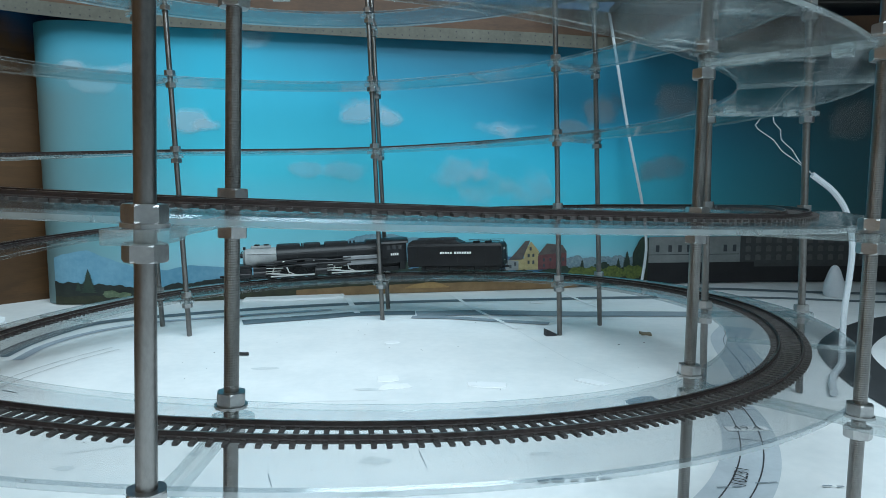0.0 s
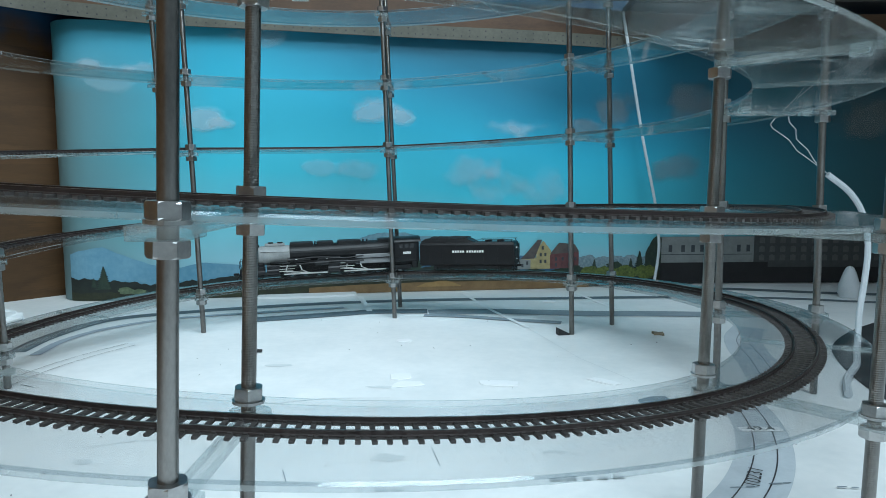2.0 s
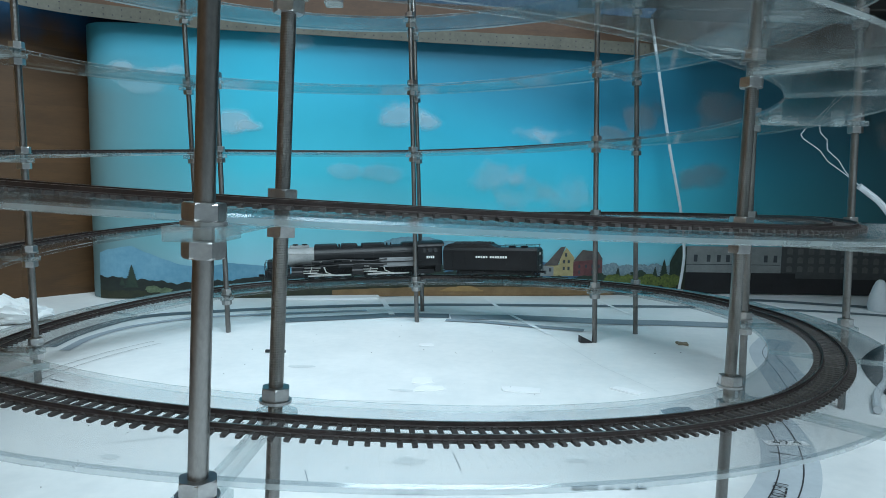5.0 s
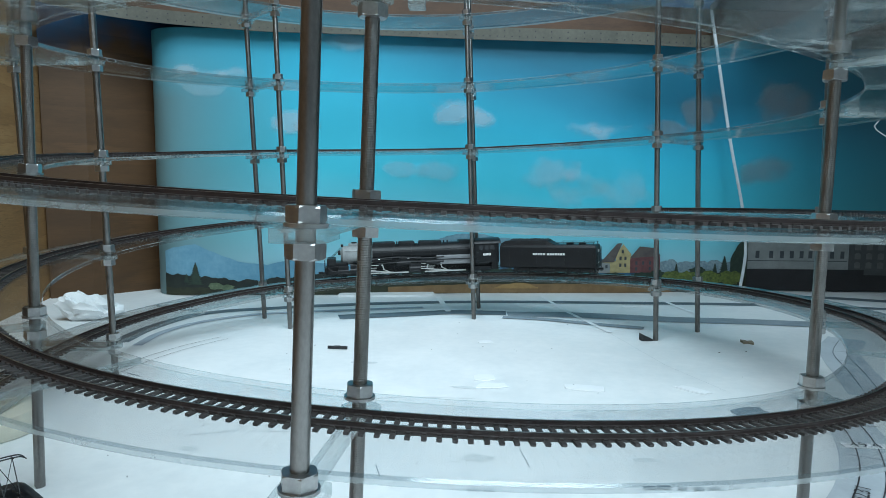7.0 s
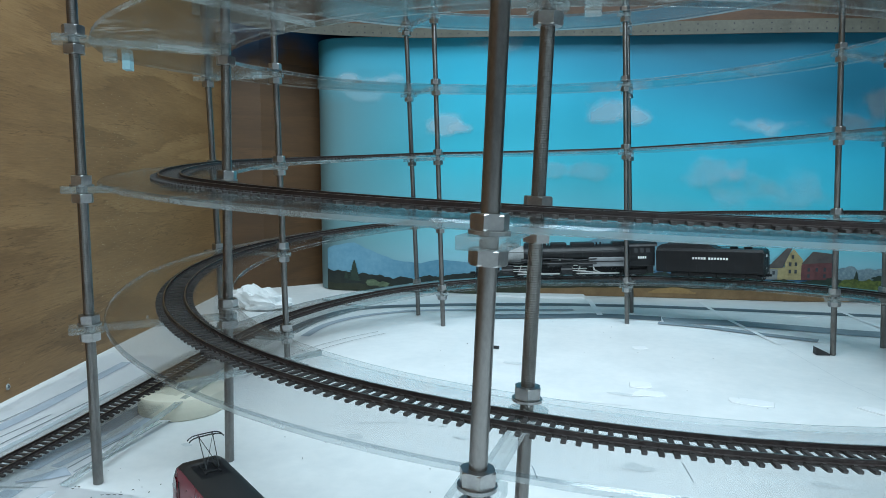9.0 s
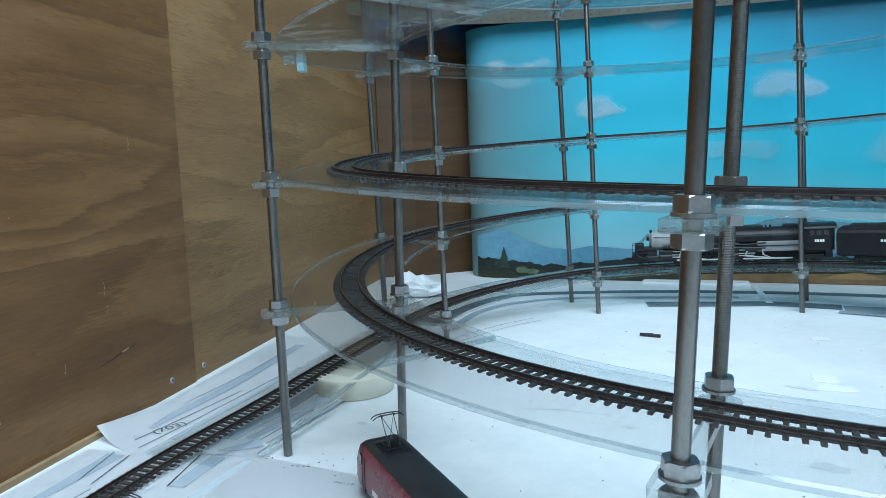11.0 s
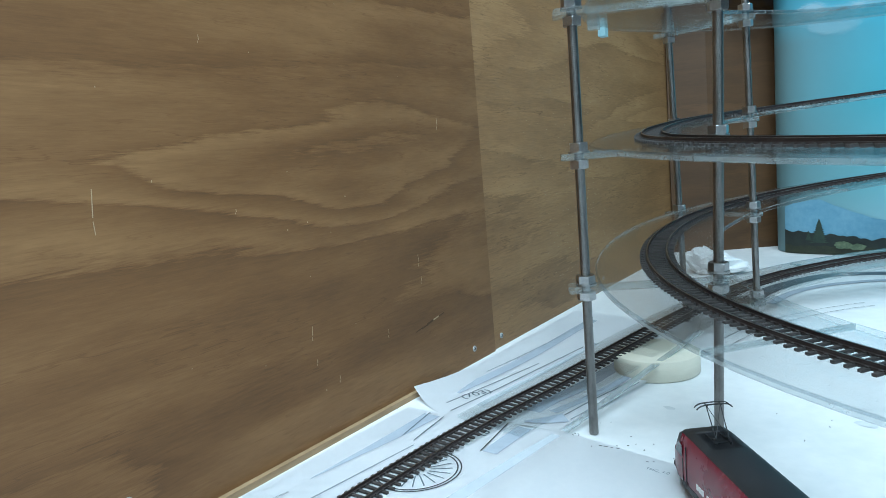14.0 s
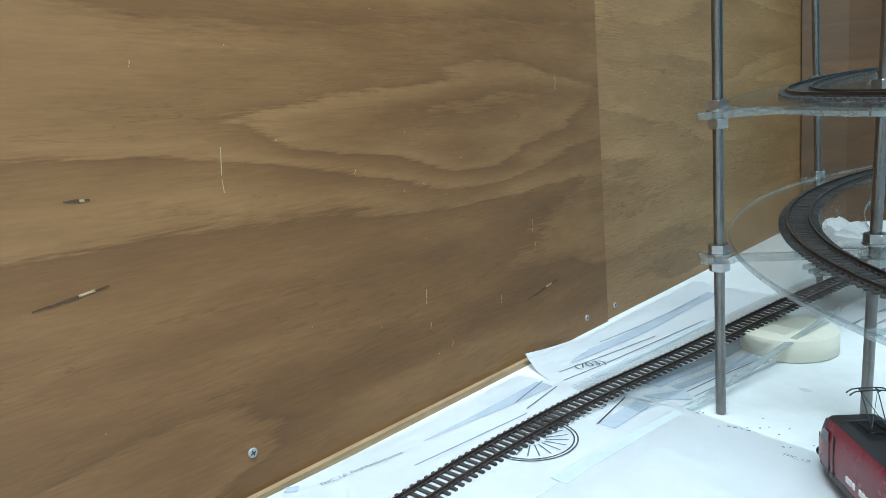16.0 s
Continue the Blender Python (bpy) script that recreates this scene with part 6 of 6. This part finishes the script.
# ---- red electric locomotive standing on the table ----
def red_loco(m):
    """Nose at +x end; 0.2126 long."""
    e = thing("electric_locomotive", "red model electric locomotive with dark roof and raised pantograph", "model locomotive", m)
    H = 0.1063
    w = 0.0172

    def sec(x, top, side, bottom=0.0085):
        pts = []
        for sgn in (1, -1):
            ring = [(side * 0.90, bottom), (side, bottom + 0.004), (side, 0.026), (side * 0.97, top - 0.0085), (side * 0.84, top - 0.0024), (side * 0.60, top - 0.0004)]
            pts += [(x, sgn * y, z) for y, z in (ring if sgn > 0 else ring[::-1])]
        return pts

    bm = bmesh.new()
    prof = [(H, 0.0155, 0.72), (H - 0.0012, 0.0230, 0.80), (H - 0.0045, 0.0320, 0.88), (H - 0.0095, 0.0405, 0.94), (H - 0.016, 0.0435, 0.985), (H - 0.026, 0.0440, 1.0)]
    rings = [sec(x, t + 0.0001, w * s) for x, t, s in prof] + [sec(-x, t + 0.0001, w * s) for x, t, s in prof[::-1]]
    loft(bm, rings)
    for f in bm.faces:
        c = f.calc_center_median()
        f.material_index = 1 if c.z > 0.0400 or (abs(c.x) > H - 0.014 and c.z > 0.036) else 0
    body = part("body", bm, (RED, ROOF), e, "red body with dark roof", smooth=True)
    body.data.set_sharp_from_angle(angle=radians(28))
    for s in (1, -1):
        bm = bmesh.new()
        q = [(s * (H - 0.0018), -0.0118, 0.0262), (s * (H - 0.0018), 0.0118, 0.0262), (s * (H - 0.0082), 0.0125, 0.0378), (s * (H - 0.0082), -0.0125, 0.0378)]
        bm.faces.new([bm.verts.new((x + s * 0.0008, y, z)) for x, y, z in q])
        part("windscreen", bm, GLASSY, e, "dark windscreen")
        for y in (-1, 1):
            bm = bmesh.new()
            pts = [(H - 0.0105, 0.0278), (H - 0.0225, 0.0278), (H - 0.0225, 0.0355), (H - 0.0150, 0.0355)]
            bm.faces.new([bm.verts.new((s * x, y * (w * (0.99 if i in (1, 2) else 0.945) + 0.0005), z)) for i, (x, z) in enumerate(pts)])
            part("side_window", bm, GLASSY, e, "dark cab side window")
            part("headlight", cyl(bmesh.new(), (s * (H - 0.003), y * 0.0095, 0.0185), (s * (H + 0.0006), y * 0.0095, 0.0185), 0.0014, n=12), WHITE, e, "small round headlight")
            part("door_line", box(bmesh.new(), (s * (H - 0.028), y * (w + 0.0001), 0.0235), (0.0008, 0.0005, 0.026)), ROOF, e)
            part("door_line", box(bmesh.new(), (s * (H - 0.0225), y * (w * 0.995 + 0.0001), 0.0185), (0.0007, 0.0005, 0.017)), ROOF, e)
        part("buffer_beam", box(bmesh.new(), (s * (H - 0.004), 0, 0.0085), (0.006, 0.026, 0.006), 0.001), ROOF, e)
        for y in (-1, 1):
            bm = cyl(bmesh.new(), (s * (H - 0.001), y * 0.0095, 0.0105), (s * (H + 0.0045), y * 0.0095, 0.0105), 0.0011, n=10)
            cyl(bm, (s * (H + 0.0040), y * 0.0095, 0.0105), (s * (H + 0.0052), y * 0.0095, 0.0105), 0.0032, n=14)
            part("buffer", bm, ROOF, e)
        bog = part("bogie", box(bmesh.new(), (s * 0.063, 0, 0.0075), (0.044, 0.026, 0.006), 0.0015), ROOF, e)
        for dx in (-0.015, 0.015):
            for y in (-1, 1):
                child("wheel", small_me, bog, pose(s * 0.063 + dx, y * 0.0087, 0.0060))
    # roof equipment
    for x in (-0.065, -0.03, 0.01):
        part("roof_grille", box(bmesh.new(), (x, 0, 0.0431), (0.022, 0.014, 0.0008), 0.0003), ROOF, e)
    part("roof_well", box(bmesh.new(), (0.069, 0, 0.0432), (0.027, 0.019, 0.0010), 0.0003), INK, e, "black sunken roof well")
    for x in (0.063, 0.076):
        for y in (-0.0045, 0.0045):
            part("insulator", cyl(bmesh.new(), (x, y, 0.0430), (x, y, 0.0444), 0.0009, n=10), ROOF, e)
    for y in (-1, 1):
        bm = bmesh.new()
        for k in range(11):
            if k != 3 and k != 7:
                box(bm, (0.061 - k * 0.0036, y * (w + 0.0004), 0.0185), (0.0024, 0.0006, 0.0034))
        part("lettering_bars", bm, WHITE, e, "white lettering bars")
        part("grey_skirt", box(bmesh.new(), (0, y * w * 0.97, 0.0102), (0.17, 0.0012, 0.0042), 0.0003), ROOF, e)
    # raised pantograph: base, thin arms, two contact strips
    base = part("pantograph", box(box(box(bmesh.new(), (0.0695, 0.0045, 0.0446), (0.016, 0.0008, 0.0006)), (0.0695, -0.0045, 0.0446), (0.016, 0.0008, 0.0006)), (0.0635, 0, 0.0446), (0.0008, 0.0082, 0.0006)), ROOF, e, "thin dark raised pantograph")
    for y in (-1, 1):
        for name, a, b, w in (("lower_arm", (0.0700, y * 0.0045, 0.0447), (0.0635, y * 0.0040, 0.0468), 0.0008), ("upper_arm", (0.0635, y * 0.0040, 0.0468), (0.0755, y * 0.0045, 0.0640), 0.00045), ("stay", (0.0635, y * 0.0040, 0.0468), (0.0755, -y * 0.0045, 0.0640), 0.0003)):
            bm = bmesh.new()
            bar(bm, a, b, w, w)
            part(name, bm, ROOF, base)
    for x in (0.0735, 0.0775):
        bm = tube(bmesh.new(), smooth_line([(x, -0.0112, 0.0622), (x, -0.0082, 0.0643), (x, 0, 0.0648), (x, 0.0082, 0.0643), (x, 0.0112, 0.0622)], 0.002), 0.00042, 6)
        part("contact_strip", bm, ROOF, base)
    bm = bmesh.new()
    for y in (-0.0045, 0.0045):
        bar(bm, (0.0730, y, 0.0643), (0.0780, y, 0.0643), 0.0006, 0.0006)
    bar(bm, (0.0755, -0.005, 0.0641), (0.0755, 0.005, 0.0641), 0.0006, 0.0006)
    part("cross_bar", bm, ROOF, base)
    return e


NOSE, AXIS = Vector((-0.3226, 0.4076, 0)), Vector((0.825, -0.565, 0)).normalized()
mid = NOSE + AXIS * 0.1063
red_loco(Matrix.Translation((mid.x, mid.y, 0.0022)) @ pose(0, 0, 0, 0, 0, math.degrees(math.atan2(-AXIS.y, -AXIS.x))))

# screws, scratches and marks on the plywood
def on_wall(y, z, out=0.0):
    n = Vector((D.y, -D.x))
    return Vector((wall_x(y) + n.x * out, y + n.y * out, z))


SCREWZINC = surface("dull_screw_zinc", (0.30, 0.31, 0.31), (0.45, 0.46, 0.46), 300, 0.45, 0.3, 0.1)
WALLTURN = math.degrees(math.atan2(D.y, D.x)) - 90
for y, z in ((0.095, 0.033), (0.486, 0.016), (0.547, 0.014), (0.86, 0.02)):
    bm = cyl(bmesh.new(), (0, 0, 0), (0.0010, 0, 0), 0.0034, 0.0030, n=20)
    screw = solid("screw", bm, SCREWZINC, "cross-head screw sunk in the plywood wall", "screw", "wall screws", smooth=False, m=Matrix.Translation(on_wall(y, z, 0.0002 if y < SEAM else -0.0018)) @ pose(0, 0, 0, 0, 0, WALLTURN))
    for a in (20, 110):
        part("slot", box(bmesh.new(), (0.0011, 0, 0), (0.0004, 0.0038, 0.0008), 0, Matrix.Rotation(radians(a), 4, "X")), INK, screw)
marks = random.Random(12)
wallmarks = thing("wall_marks", "pale scratches and chips in the plywood veneer", "scratches", kind="structure")
CHIP = surface("pale_splinter", (0.34, 0.24, 0.14), (0.46, 0.34, 0.21), 80, 0.8, 0, 0)
for y, z, h in [(0.100, 0.216, 0.028), (0.186, 0.326, 0.006), (0.45, 0.266, 0.012), (0.401, 0.132, 0.012), (0.403, 0.112, 0.008), (0.257, 0.097, 0.012), (0.056, 0.279, 0.004), (0.348, 0.072, 0.008), (0.259, 0.072, 0.005), (0.282, 0.050, 0.006), (0.199, 0.205, 0.004)]:
    for q in range(2):
        bm = box(bmesh.new(), (0, 0, 0), (0.0002, 0.0005 * marks.uniform(0.7, 1.3), h * (0.62 if q else 0.3)), 0)
        part("scratch", bm, CHIP, wallmarks, m=Matrix.Translation(on_wall(y + q * 0.0008, z + (0.2 if q else -0.34) * h, 0.0002)) @ pose(0, 0, 0, marks.uniform(-8, 8), 0, WALLTURN))
GASH = surface("dark_veneer_gash", (0.05, 0.024, 0.009), (0.09, 0.045, 0.018), 90, 0.8, 0, 0)
for y, z, ln, tilt in ((0.412, 0.066, 0.046, 9), (0.010, 0.158, 0.036, 8), (0.020, 0.2085, 0.012, -6)):
    for q in range(5):
        u = (q - 2) / 5
        bm = box(bmesh.new(), (0, 0, 0), (0.0004, ln * 0.24, 0.0016 * (1.1 - abs(u) * 1.6)))
        part("gash", bm, GASH if q != 3 else CHIP, wallmarks, "dark split in the veneer", m=Matrix.Translation(on_wall(y + u * ln, z + u * ln * math.tan(radians(tilt)) + marks.uniform(-0.0006, 0.0006), 0.0002)) @ pose(0, 0, 0, tilt, 0, WALLTURN))
for i in range(60):
    y, z = marks.uniform(0.0, 1.1), marks.uniform(0.01, 0.42)
    s = marks.uniform(0.0003, 0.0008)
    off = 0.0002 if y < SEAM else -0.0018
    part("scratch", box(bmesh.new(), (0, 0, 0), (0.0002, s, s * marks.uniform(0.8, 2.4))), CHIP, wallmarks, m=Matrix.Translation(on_wall(y, z, off)) @ pose(0, 0, 0, marks.uniform(-30, 30), 0, WALLTURN))

bm = bmesh.new()
for i in range(620):
    y, z = marks.gauss(0.80, 0.055), min(0.40, abs(marks.gauss(0.14, 0.11)))
    q = on_wall(y, z, -0.0026)
    sz = marks.uniform(0.0004, 0.0011)
    box(bm, q, (0.0006, sz, sz))
tagged(part("speck", bm, CHIP, wallmarks, "fine pale sawdust specks"), kind="stuff")

# sleepers and rails of the helix last
rails(htrack, helix_line)
near_lo, near_hi = deck_z(-2.6) + 0.002, deck_z(3.0) + 0.004
ties(htrack, helix_line, lambda p: near_lo < p.z < near_hi and p.y < CY + 0.12)
ties(ftrack, ramp_line, lambda p: p.y < 0.70)
